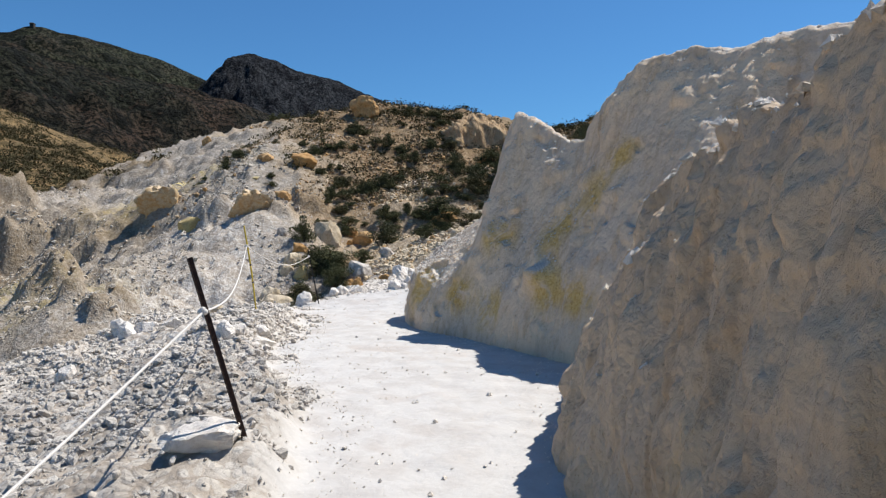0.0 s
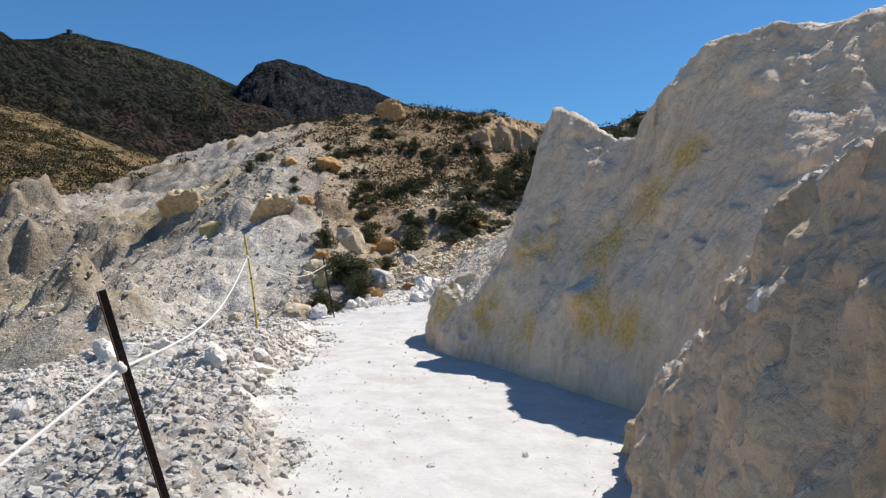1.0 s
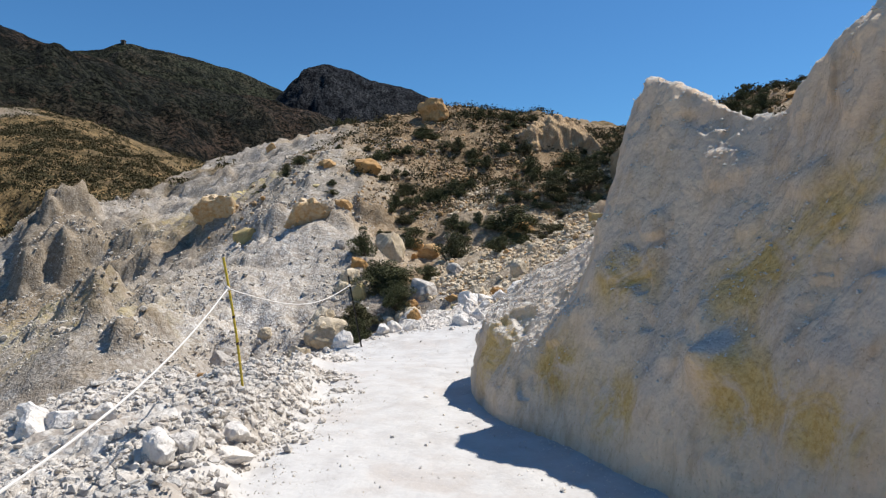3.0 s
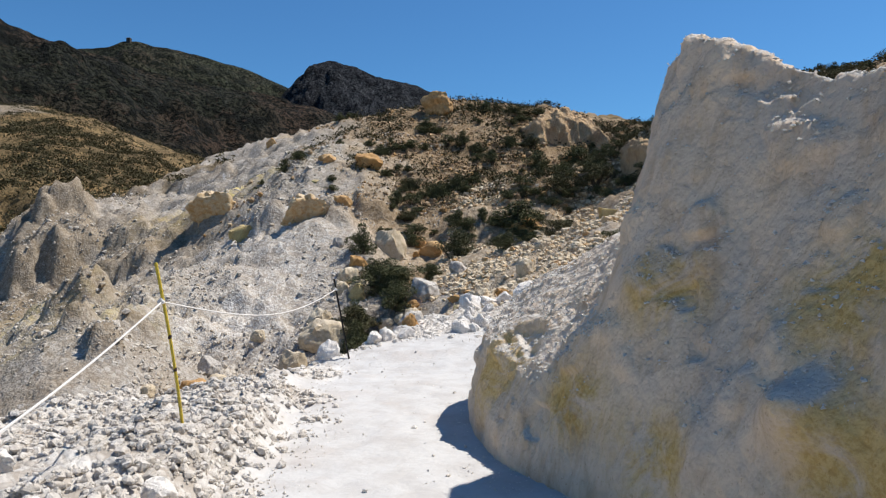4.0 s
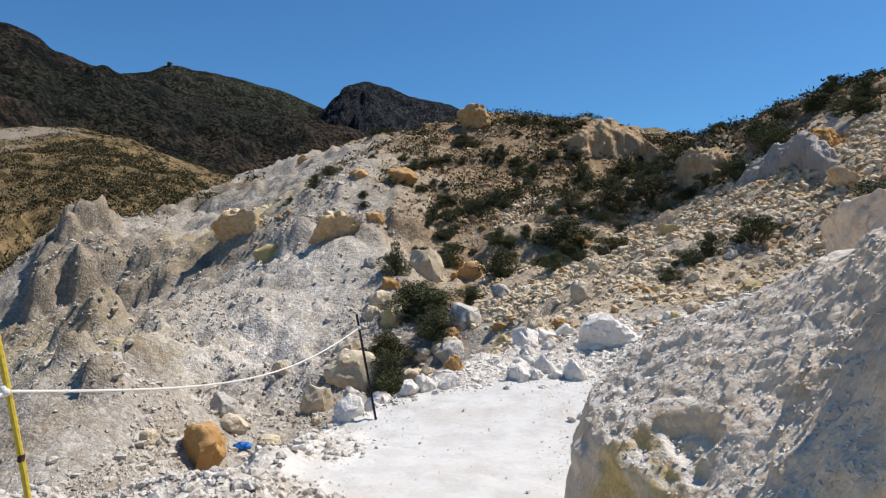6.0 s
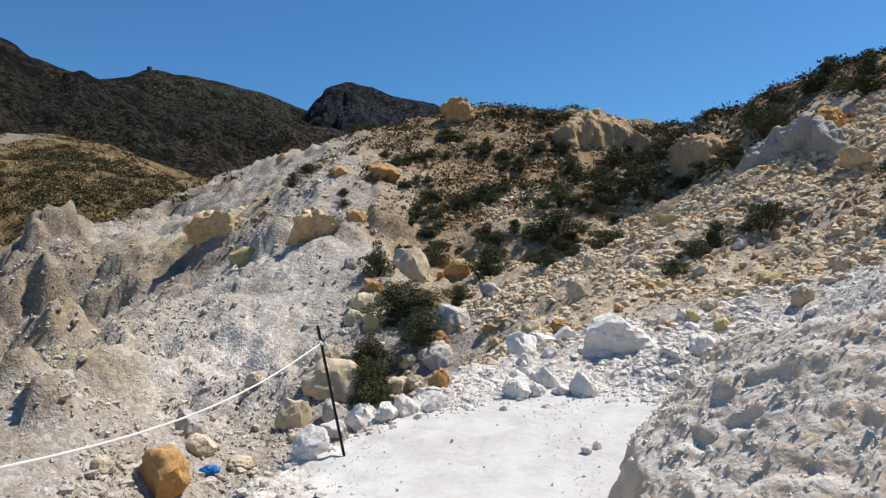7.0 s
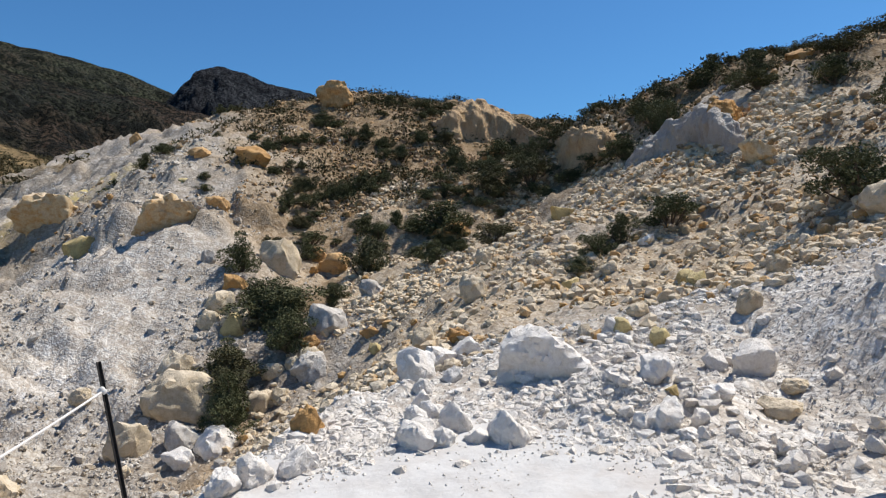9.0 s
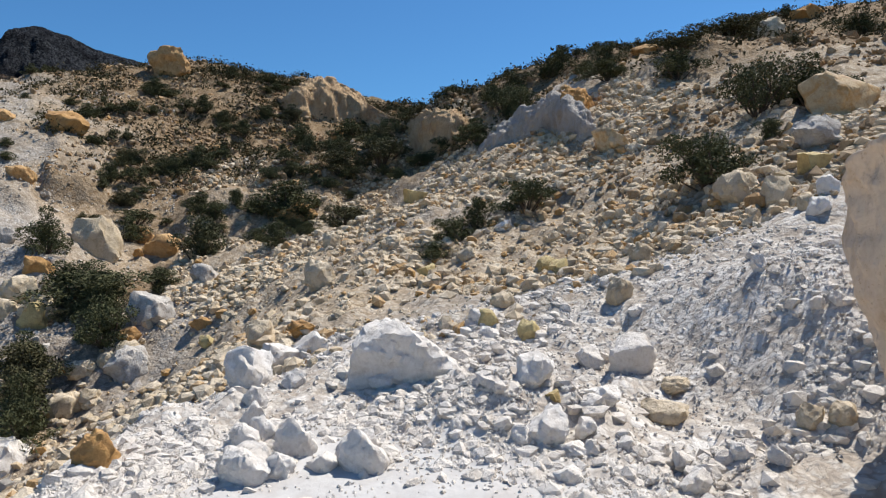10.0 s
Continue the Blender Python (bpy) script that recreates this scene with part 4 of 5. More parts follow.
def boulders(rows, meshes, label, name="boulder", sink=0.4, deep=1.0, group="boulders on the slope", turned=True):
    """Stones of given place, width and height, their foot sunk into the ground by a share of the height."""
    for n, (x, y, width, height) in enumerate(rows):
        rng = np.random.default_rng(int(abs(x) * 90 + y * 7) + n)
        z, height = float(land(x, y)), min(height, 0.82 * width)
        tall = height * (1 + sink)
        ob = new(name, meshes[n % len(meshes)])
        depth = width * rng.uniform(0.75, 1.1) * deep
        ob.scale = (width, depth, tall)
        ob.rotation_euler = (rng.uniform(-0.2, 0.2), rng.uniform(-0.2, 0.2), rng.uniform(-0.4, 0.4) + (math.pi if turned and n % 2 else 0))
        ob.location = (x, y + depth * 0.42, z + height - tall / 2)
        tagged(ob, label, "boulder", group)


def heap(name, count, where, size, material, label, seed, level=1, flat=0.7, lift=0.18, spots=None):
    """Many small stones in one mesh; where(rng, n) gives places, size(rng, x, y) their breadth."""
    rng = np.random.default_rng(seed)
    kinds = []
    for k in range(9):
        p, faces = rock_points(level, 300 + 13 * k + seed, 5, 0.14)
        kinds.append((p, faces))
    x, y, z = spots(rng, count) if spots else (*where(rng, count), None)
    s = size(rng, x, y)
    z = land(x, y) if z is None else z
    points, faces, base = [], [], 0
    pick = rng.integers(0, len(kinds), len(x))
    for k, (p, f) in enumerate(kinds):
        at = np.where(pick == k)[0]
        if not len(at):
            continue
        turn = rng.uniform(0, 2 * math.pi, len(at))
        c, sn = np.cos(turn), np.sin(turn)
        tilt = rng.uniform(-0.5, 0.5, len(at))
        wide = s[at, None] * rng.uniform(0.7, 1.3, (len(at), 3)) * (1, 1, flat)
        q = p[None] * wide[:, None]
        qy = q[..., 1] * np.cos(tilt)[:, None] - q[..., 2] * np.sin(tilt)[:, None]
        qz = q[..., 1] * np.sin(tilt)[:, None] + q[..., 2] * np.cos(tilt)[:, None]
        px = q[..., 0] * c[:, None] - qy * sn[:, None] + x[at, None]
        py = q[..., 0] * sn[:, None] + qy * c[:, None] + y[at, None]
        pz = qz + (z[at] + s[at] * lift)[:, None]
        points.append(np.stack([px, py, pz], -1).reshape(-1, 3))
        faces.append((f[None] + (np.arange(len(at)) * len(p))[:, None, None]).reshape(-1, 3) + base)
        base += len(at) * len(p)
    points, faces = np.concatenate(points), np.concatenate(faces)
    mesh = bpy.data.meshes.new(name)
    mesh.vertices.add(len(points))
    mesh.vertices.foreach_set("co", points.ravel())
    mesh.loops.add(faces.size)
    mesh.loops.foreach_set("vertex_index", faces.ravel().astype(np.int32))
    mesh.polygons.add(len(faces))
    mesh.polygons.foreach_set("loop_start", np.arange(0, faces.size, 3, dtype=np.int32))
    mesh.polygons.foreach_set("use_smooth", np.zeros(len(faces), bool))
    mesh.update(calc_edges=True)
    mesh.materials.append(material)
    return tagged(new(name, mesh), label, "stones", kind="stuff")


def spread(boxes):
    """Places strewn evenly over boxes (x0, x1, y0, y1, share), kept where keep() of the fourth says so."""
    def where(rng, count):
        xs, ys = [], []
        for x0, x1, y0, y1, share, keep in boxes:
            n = int(count * share)
            x, y = rng.uniform(x0, x1, n * 3), rng.uniform(y0, y1, n * 3)
            ok = rng.uniform(0, 1, n * 3) < keep(x, y)
            xs.append(x[ok][:n]), ys.append(y[ok][:n])
        return np.concatenate(xs), np.concatenate(ys)
    return where


def sized(low, high, power=2.5):
    return lambda rng, x, y: low + (high - low) * rng.uniform(0, 1, len(x)) ** power


def clumps(x, y, scale, seed, low=-0.1, high=0.5):
    return 0.06 + 0.94 * step(low, high, fbm(x * scale, y * scale, 0, 3, seed))


def mound(x, y):
    """The bare cone of white dust under the cliff."""
    return np.exp(-(((x - 2.9) / 1.0) ** 2 + ((y - 17.4) / 1.1) ** 2))


def on_top(ob, least, low):
    """Places on the upward sides of a rock mass."""
    def pick(rng, count):
        mesh = ob.data
        co, no = np.empty(len(mesh.vertices) * 3), np.empty(len(mesh.vertices) * 3)
        mesh.vertices.foreach_get("co", co), mesh.vertices.foreach_get("normal", no)
        co, no = co.reshape(-1, 3), no.reshape(-1, 3)
        keep = co[(np.abs(no[:, 2]) > least) & (co[:, 2] > low)]
        keep = keep[rng.integers(0, len(keep), count)] + rng.normal(0, 0.012, (count, 3)) * (1, 1, 0)
        return keep[:, 0], keep[:, 1], keep[:, 2]
    return pick


# loose stones: the berm by the path, the verge, the white fan at the path's end, the slopes
off_path = lambda x, y: 1 - zones(x, y)["path"]
berm_box = [(-5.2, -1.3, 7.6, 12.5, 0.6, lambda x, y: off_path(x, y) * clumps(x, y, 0.9, 81, -0.7, -0.1)), (-5.5, -1.8, 12.5, 18.0, 0.2, lambda x, y: off_path(x, y) * clumps(x, y, 0.9, 80, -0.5, 0.2))]
near_box = [(-5.5, -0.7, 1.5, 8.0, 1.0, lambda x, y: step(0.75, 0.35, zones(x, y)["path"]) * clumps(x, y, 1.1, 82, -0.8, 0.0))]
fan_box = [(-4.0, 4.8, 16.0, 20.5, 0.8, lambda x, y: step(16.3, 17.6, y + 0.5 * np.abs(x + 0.3)) * clumps(x, y, 0.8, 83, -0.1, 0.5) * (1 - 0.85 * mound(x, y))),
           (0.2, 3.6, 12.0, 16.5, 0.2, lambda x, y: clumps(x, y, 1.0, 84))]
scree_box = [(-5.0, 9.5, 19.5, 31.0, 0.72, lambda x, y: (0.15 + 0.85 * zones(x, y)["cream"]) * clumps(x, y, 0.55, 85, -0.4, 0.4)),
             (-3.5, 7.0, 28.0, 42.0, 0.28, lambda x, y: (0.15 + 0.85 * zones(x, y)["cream"]) * clumps(x, y, 0.5, 86, -0.3, 0.3))]
spur_box = [(-34, -4, 24, 52, 0.8, lambda x, y: clumps(x, y, 0.33, 87, 0.0, 0.6)),
            (-14, -3, 17, 26, 0.2, lambda x, y: clumps(x, y, 0.5, 88, -0.2, 0.4))]
brown_box = [(-16, 8, 38, 61, 0.7, lambda x, y: (0.12 + 0.88 * zones(x, y)["brown"]) * clumps(x, y, 0.5, 89, -0.4, 0.3)),
             (5, 17, 20, 42, 0.2, lambda x, y: clumps(x, y, 0.5, 90, -0.3, 0.3)),
             (14, 40, 30, 62, 0.15, lambda x, y: clumps(x, y, 0.4, 91, -0.4, 0.3))]
heap("gravel", 10500, spread(berm_box), sized(0.022, 0.095, 2.6), berm_stone, "loose white angular stones heaped along the path edge", 1, 1, 0.85, 0.1)
heap("grit", 12000, spread(berm_box), sized(0.014, 0.045, 1.6), berm_stone, "fine white grit and gravel beside the path", 21, 0, 0.9)
heap("gravel", 11000, spread(fan_box), sized(0.025, 0.16, 3.4), white_stone, "loose white rubble fanned out at the foot of the slope", 2, 1, 0.8, -0.12)
heap("grit", 46000, spread(fan_box), sized(0.012, 0.05, 1.8), white_stone, "fine white grit at the foot of the slope", 22, 0, 0.9, 0.0)
heap("crumbs", 17000, None, sized(0.008, 0.040, 3.0), crumb_stone, "pale crumbs lying on the rock wall's top", 7, 0, 0.7, -0.12, on_top(wall, 0.5, 0.6))
heap("crumbs", 9000, None, sized(0.010, 0.07, 3.2), crumb_stone, "pale crumbs lying on the rock bank's crest", 8, 0, 0.8, -0.05, on_top(bank, 0.8, 0.5))
heap("gravel", 11000, spread(near_box), sized(0.016, 0.10, 3.4), near_stone, "loose greyish white stones beside the first post", 9, 1, 0.85, 0.0)
heap("grit", 22000, spread(near_box), sized(0.010, 0.032, 1.6), near_stone, "fine greyish white crumbs beside the first post", 29, 0, 0.9, 0.05)
heap("grit", 3000, spread([(0.8, 4.6, 15.8, 19.5, 1.0, lambda x, y: 0.3 + mound(x, y))]), sized(0.012, 0.04, 2.0), near_stone, "fine white crumbs on the dust cone", 26, 0, 0.9)
heap("scree", 24000, spread(scree_box), sized(0.05, 0.26, 3.0), cream_stone, "cream and ochre scree stones covering the gully slope", 3, 1, 0.85, 0.06)
heap("grit", 36000, spread(scree_box), sized(0.03, 0.09, 1.8), cream_stone, "fine cream scree covering the gully slope", 23, 0, 0.9)
heap("clods", 7000, spread(spur_box), sized(0.05, 0.30, 3.6), pale_stone, "pale crumbly clods and half-buried stones on the white spur", 4, 1, 0.8, -0.12)
heap("grit", 30000, spread(spur_box), sized(0.03, 0.12, 2.0), pale_stone, "fine pale rubble over the white spur", 24, 0, 0.9)
heap("rubble", 8000, spread(brown_box), sized(0.08, 0.40, 4.0), brown_stone, "brown and ochre rubble on the upper hillside", 5, 1, 0.85, 0.06)
heap("grit", 16000, spread(brown_box), sized(0.05, 0.18, 2.0), brown_stone, "fine brown rubble on the upper hillside", 25, 0, 0.9)
heap("pebbles", 150, spread([(-2.6, 1.0, 2.0, 15.5, 1.0, lambda x, y: zones(x, y)["path"] * clumps(x, y, 1.2, 92, -0.1, 0.6))]),
     sized(0.012, 0.05, 3.0), white_stone, "a few small stones scattered on the path", 6)

def edges(x, y):
    """Where crumbs gather on the path: along both sides and in patches."""
    side = np.exp(-((x - path_left(y) - 0.15) / 0.28) ** 2) + 0.8 * np.exp(-((x - np.interp(y, (2, 5, 6.5, 8, 10, 12), (0.72, 0.85, 1.0, 0.85, -0.2, -0.6))) / 0.22) ** 2)
    return np.clip(side + 0.25 * step(0.1, 0.6, fbm(x * 1.3, y * 1.3, 0, 3, 93)), 0, 1)


heap("grit", 9000, spread([(-2.8, 1.2, 1.5, 16.5, 1.0, edges)]), sized(0.006, 0.030, 3.5), white_stone, "fine white crumbs fallen along the sides of the path", 32, 0, 0.8, 0.1)


def cobbles(count, where, size, kinds, seed):
    """The nearest loose stones, each a piece of the ground."""
    rng = np.random.default_rng(seed)
    x, y = where(rng, count)
    s, z = size(rng, x, y), land(x, y)
    for n in range(len(x)):
        ob = new("stone", kinds[n % len(kinds)])
        ob.scale = s[n] * rng.uniform(0.75, 1.25, 3) * (1, 1, 0.85)
        ob.rotation_euler = rng.uniform(-0.6, 0.6), rng.uniform(-0.6, 0.6), rng.uniform(0, 6.28)
        ob.location = x[n], y[n], z[n] + 0.15 * s[n]
        ob.parent = ground


cobble_meshes = [rock_mesh("stone", 2, 400 + k, 8, 0.10, pebble_stone) for k in range(8)]
cobbles(300, spread([(-3.9, -1.45, 7.9, 10.6, 0.62, lambda x, y: off_path(x, y) * clumps(x, y, 0.9, 81, -0.7, -0.1)), (-2.6, -0.9, 2.2, 7.5, 0.2, off_path), (-3.6, -2.0, 11.0, 15.0, 0.18, off_path)]),
        sized(0.035, 0.09, 2.4), cobble_meshes, 31)

# single boulders: x, y, width, height
white_meshes = [rock_mesh("boulder", 4, 500 + k, 9, 0.12, white_block, 0.0, 0.05, 0.5) for k in range(7)]
cream_meshes = [rock_mesh("boulder", 4, 520 + k, 6, 0.10, cream_block, 0.0, 0.0, 0.7) for k in range(6)]
ochre_meshes = [rock_mesh("boulder", 4, 540 + k, 7, 0.16, ochre_block, 0.0, 0.05, 0.55) for k in range(6)]
yellow_meshes = [rock_mesh("boulder", 3, 560 + k, 12, 0.08, yellow_block) for k in range(3)]
tan_meshes = [rock_mesh("boulder", 4, 570 + k, 10, 0.08, ochre_knob) for k in range(2)]
grey_meshes = [rock_mesh("boulder", 4, 580 + k, 8, 0.14, grey_block, 0.0, 0.1, 0.5) for k in range(4)]

HILL_BOULDER = [(-6.3, 56.2, 2.6, 2.0)]
NEAR_BLOCKS = [
    (-1.32, 3.70, 0.50, 0.15), (-3.8, 7.0, 0.22, 0.20), (-4.0, 8.8, 0.32, 0.18), (-3.8, 8.9, 0.29, 0.14),
]
BERM_BLOCKS = [
    (-2.3, 8.8, 0.24, 0.15), (-2.5, 8.0, 0.23, 0.20), (-2.4, 8.2, 0.21, 0.14), (-4.2, 9.1, 0.36, 0.21), (-2.2, 8.5, 0.32, 0.10), (-3.5, 9.0, 0.25, 0.13),
    (-0.5, 15.0, 0.10, 0.08), (-0.4, 15.1, 0.09, 0.07),
]
BIG_SLAB = [(0.2, 18.0, 0.92, 0.54)]
WHITE_BLOCKS_NEAR = [
    (-2.99, 15.00, 0.34, 0.27), (1.44, 15.87, 0.20, 0.12), (2.04, 15.88, 0.14, 0.10), (1.63, 16.00, 0.17, 0.10), (-2.50, 16.01, 0.25, 0.22), (1.93, 16.10, 0.15, 0.11),
    (0.77, 16.17, 0.17, 0.10), (-2.34, 16.19, 0.28, 0.22), (1.59, 16.20, 0.15, 0.10), (-2.04, 16.35, 0.32, 0.19), (1.26, 16.37, 0.13, 0.09), (1.06, 16.44, 0.12, 0.12),
    (1.55, 16.45, 0.17, 0.08), (0.95, 16.46, 0.19, 0.08), (0.33, 16.58, 0.11, 0.07), (0.82, 16.60, 0.34, 0.23), (-0.41, 16.62, 0.32, 0.26), (0.65, 16.63, 0.16, 0.12),
    (1.13, 16.67, 0.16, 0.16), (-1.15, 16.70, 0.32, 0.23), (-0.66, 16.73, 0.18, 0.11), (-0.93, 16.73, 0.20, 0.17), (-0.92, 16.74, 0.18, 0.18), (-0.43, 16.75, 0.28, 0.24),
]
WHITE_BLOCKS_MID = [
    (-1.15, 16.76, 0.32, 0.21), (3.32, 16.78, 0.14, 0.14), (1.27, 16.85, 0.21, 0.13), (3.24, 16.89, 0.14, 0.10), (0.27, 16.90, 0.12, 0.10), (1.42, 16.97, 0.30, 0.15),
    (-0.82, 17.01, 0.30, 0.24), (-0.80, 17.03, 0.23, 0.16), (0.95, 17.10, 0.36, 0.26), (-1.16, 17.24, 0.22, 0.18), (2.62, 17.31, 0.14, 0.09), (-1.04, 17.35, 0.21, 0.15),
    (3.40, 17.74, 0.18, 0.17), (-1.11, 17.76, 0.20, 0.31), (2.17, 17.79, 0.50, 0.36), (-1.10, 18.02, 0.20, 0.25), (-0.04, 18.08, 0.27, 0.13), (1.88, 18.10, 0.24, 0.27),
    (-0.77, 18.62, 0.21, 0.19), (2.74, 18.83, 0.23, 0.12), (-1.17, 18.89, 0.44, 0.30), (-1.15, 18.89, 0.45, 0.37), (5.19, 18.94, 0.30, 0.27), (1.23, 19.12, 0.21, 0.13),
]
WHITE_BLOCKS_FAR = [
    (1.20, 19.41, 0.23, 0.15), (5.97, 19.63, 0.33, 0.23), (-0.83, 19.89, 0.44, 0.26), (-0.53, 20.10, 0.42, 0.24), (-5.75, 24.51, 0.67, 0.41), (-5.18, 24.88, 0.82, 0.55),
    (3.58, 25.26, 0.34, 0.21),
]
CREAM_BOULDERS_NEAR = [
    (2.66, 16.00, 0.21, 0.15), (2.54, 16.15, 0.21, 0.18), (1.98, 16.95, 0.46, 0.16), (2.34, 17.42, 0.27, 0.13), (2.73, 19.12, 0.31, 0.27), (5.31, 19.31, 0.22, 0.25),
    (1.65, 19.87, 0.30, 0.17), (5.60, 20.02, 0.53, 0.53), (5.16, 20.05, 0.16, 0.20), (3.07, 20.07, 0.28, 0.14), (3.87, 20.65, 0.28, 0.24), (-9.04, 20.74, 0.36, 0.26),
    (5.85, 21.17, 0.68, 0.51), (-1.05, 21.41, 0.41, 0.30), (-8.25, 22.96, 0.79, 0.42), (-7.35, 22.98, 0.54, 0.25), (4.08, 23.98, 0.25, 0.18), (2.49, 24.13, 0.35, 0.21),
    (-6.64, 24.34, 0.27, 0.27), (-6.93, 25.05, 0.89, 0.92), (0.02, 25.22, 0.64, 0.59), (1.49, 25.98, 0.43, 0.23), (-6.38, 26.25, 1.68, 0.96), (-4.68, 26.60, 0.54, 0.49),
]
CREAM_BOULDERS_FAR = [
    (-4.18, 26.65, 0.39, 0.20), (-4.22, 26.72, 0.45, 0.29), (-4.47, 26.79, 0.47, 0.39), (-8.74, 27.07, 0.49, 0.61), (-4.56, 27.51, 0.56, 0.33), (-3.72, 27.62, 0.56, 0.52),
    (-4.11, 27.64, 0.41, 0.49), (-6.91, 27.86, 0.82, 0.66), (0.55, 28.50, 0.50, 0.57), (-5.93, 29.58, 0.78, 0.78), (-6.66, 29.70, 0.64, 0.50), (-5.38, 29.75, 0.17, 0.26),
    (-6.51, 30.18, 0.88, 0.60), (-5.60, 33.64, 1.36, 1.30), (-2.82, 33.78, 0.84, 0.34), (17.03, 33.85, 0.96, 0.86),
]
OCHRE_BOULDERS = [
    (-2.10, 17.18, 0.30, 0.26), (-0.56, 21.07, 0.34, 0.16), (-0.56, 21.08, 0.36, 0.19), (-8.20, 21.13, 1.05, 1.04), (-2.31, 27.81, 0.49, 0.26), (-3.75, 28.13, 0.50, 0.27),
    (-0.45, 30.29, 0.29, 0.54), (-6.41, 31.42, 0.69, 0.50), (11.08, 32.55, 0.95, 0.40), (-4.58, 34.41, 0.29, 0.33), (-4.03, 34.88, 1.18, 0.80), (0.10, 35.92, 1.44, 0.79),
    (-4.71, 36.09, 0.82, 0.58), (-8.46, 36.97, 0.81, 0.51), (-8.51, 42.12, 1.56, 0.99), (-10.86, 42.19, 1.17, 0.50), (28.04, 44.42, 1.75, 0.98), (2.83, 47.28, 1.18, 0.88),
    (-18.69, 55.49, 0.86, 0.83),
]
YELLOW_STONES = [
    (1.00, 16.95, 0.11, 0.14), (1.62, 18.94, 0.27, 0.21), (1.27, 19.36, 0.28, 0.19), (6.75, 20.63, 0.50, 0.34), (3.05, 21.51, 0.34, 0.22), (3.22, 22.17, 0.41, 0.25),
    (1.61, 23.52, 0.34, 0.25), (-2.09, 26.71, 0.31, 0.24), (-5.95, 29.47, 0.71, 0.63), (3.01, 30.76, 0.72, 0.41), (-13.33, 36.65, 1.22, 0.75), (-10.75, 40.24, 0.73, 0.34),
]
GREY_BOULDERS = [
    (7.68, 21.55, 0.78, 0.56), (-8.88, 23.72, 0.70, 0.53), (-5.91, 25.08, 0.70, 0.56), (-3.59, 27.17, 0.70, 0.58), (-3.68, 27.27, 0.92, 0.64), (-3.39, 28.47, 0.98, 0.75),
    (-2.39, 30.15, 0.68, 0.55), (-7.53, 32.74, 0.45, 0.47),
]
CRACKED_KNOB = [(7.52, 29.84, 1.18, 1.11)]
OCHRE_KNOBS = [
    (-9.57, 34.36, 1.92, 1.21), (-16.20, 39.40, 2.40, 2.01),
]
TAN_SLABS = [
    (9.59, 22.82, 1.53, 0.79), (6.90, 26.90, 0.93, 0.65),
]
GULLY_SHRUBS_NEAR = [
    (2.07, 25.02, 0.56, 0.34), (2.84, 25.64, 1.06, 0.54), (-5.11, 26.02, 0.87, 1.08), (4.27, 26.15, 1.02, 0.75), (-5.55, 27.67, 1.22, 0.88), (-4.23, 28.39, 0.91, 0.99),
    (-5.45, 26.9, 0.95, 0.95), (-5.7, 28.3, 0.8, 0.7), (-5.3, 30.9, 1.0, 0.9), (-4.5, 29.9, 0.9, 0.8), (-4.98, 30.75, 1.91, 1.11), (-3.57, 31.46, 0.77, 0.58), (-6.47, 32.64, 0.86, 1.06), (1.28, 32.71, 1.07, 0.69), (-2.82, 33.81, 1.25, 1.25), (7.34, 34.72, 1.23, 1.62),
    (7.33, 35.70, 1.03, 1.03), (6.13, 35.71, 1.53, 0.87), (-2.48, 36.58, 0.67, 0.45), (-0.02, 36.76, 2.48, 1.37), (5.46, 37.12, 1.14, 0.68), (-2.62, 37.15, 0.91, 0.73),
    (-1.29, 37.16, 1.06, 0.72), (-5.09, 37.26, 1.32, 0.74), (-3.02, 37.48, 1.08, 0.85), (4.77, 37.72, 1.28, 0.72), (-1.87, 37.76, 0.63, 0.74), (1.75, 39.16, 1.72, 1.24),
]
GULLY_SHRUBS_FAR = [
    (3.41, 39.35, 2.20, 1.48), (-9.87, 40.68, 0.58, 0.40), (-14.39, 41.87, 0.61, 0.42), (-13.00, 42.29, 0.76, 0.59), (-12.30, 42.62, 0.90, 0.51), (3.31, 47.32, 2.33, 1.42),
    (0.80, 48.12, 1.47, 1.31),
]
RIDGE_SHRUBS = [
    (6.10, 22.63, 0.97, 0.99), (7.79, 23.21, 0.43, 0.42), (9.92, 24.65, 1.20, 0.94), (8.88, 24.87, 1.12, 1.22), (10.37, 30.01, 1.16, 0.74), (11.16, 31.32, 1.33, 0.72),
    (8.98, 31.59, 1.05, 0.54), (19.08, 32.49, 1.42, 0.83), (9.40, 32.98, 1.67, 0.64), (14.43, 33.04, 1.48, 0.81), (9.74, 37.42, 1.56, 0.87), (14.16, 38.36, 1.21, 0.51),
    (8.35, 39.01, 1.86, 0.84), (24.77, 44.92, 1.59, 1.22), (29.39, 48.25, 1.09, 0.82),
]
HILL_SHRUBS = [
    (7.8, 37.5, 1.60, 1.34), (-9.7, 39.9, 0.71, 0.33), (-13.3, 45.8, 1.20, 0.69), (-13.2, 43.1, 0.69, 0.69), (-14.2, 42.1, 0.41, 0.31), (-0.1, 40.2, 1.19, 0.72),
    (-1.5, 59.3, 2.36, 0.87), (-3.4, 58.3, 2.31, 0.85), (1.3, 60.3, 1.61, 0.96), (-6.9, 47.9, 1.21, 0.67), (-6.0, 52.5, 1.53, 0.85), (-6.7, 43.7, 1.07, 0.48),
    (-3.9, 41.6, 2.00, 0.90), (-0.4, 39.0, 1.37, 0.69), (-6.6, 52.9, 1.37, 0.75), (-4.3, 49.8, 1.90, 0.95), (-2.3, 47.9, 1.81, 0.90), (0.5, 51.0, 1.30, 0.98),
]
BLUE_AT = (-7.75, 22.6)
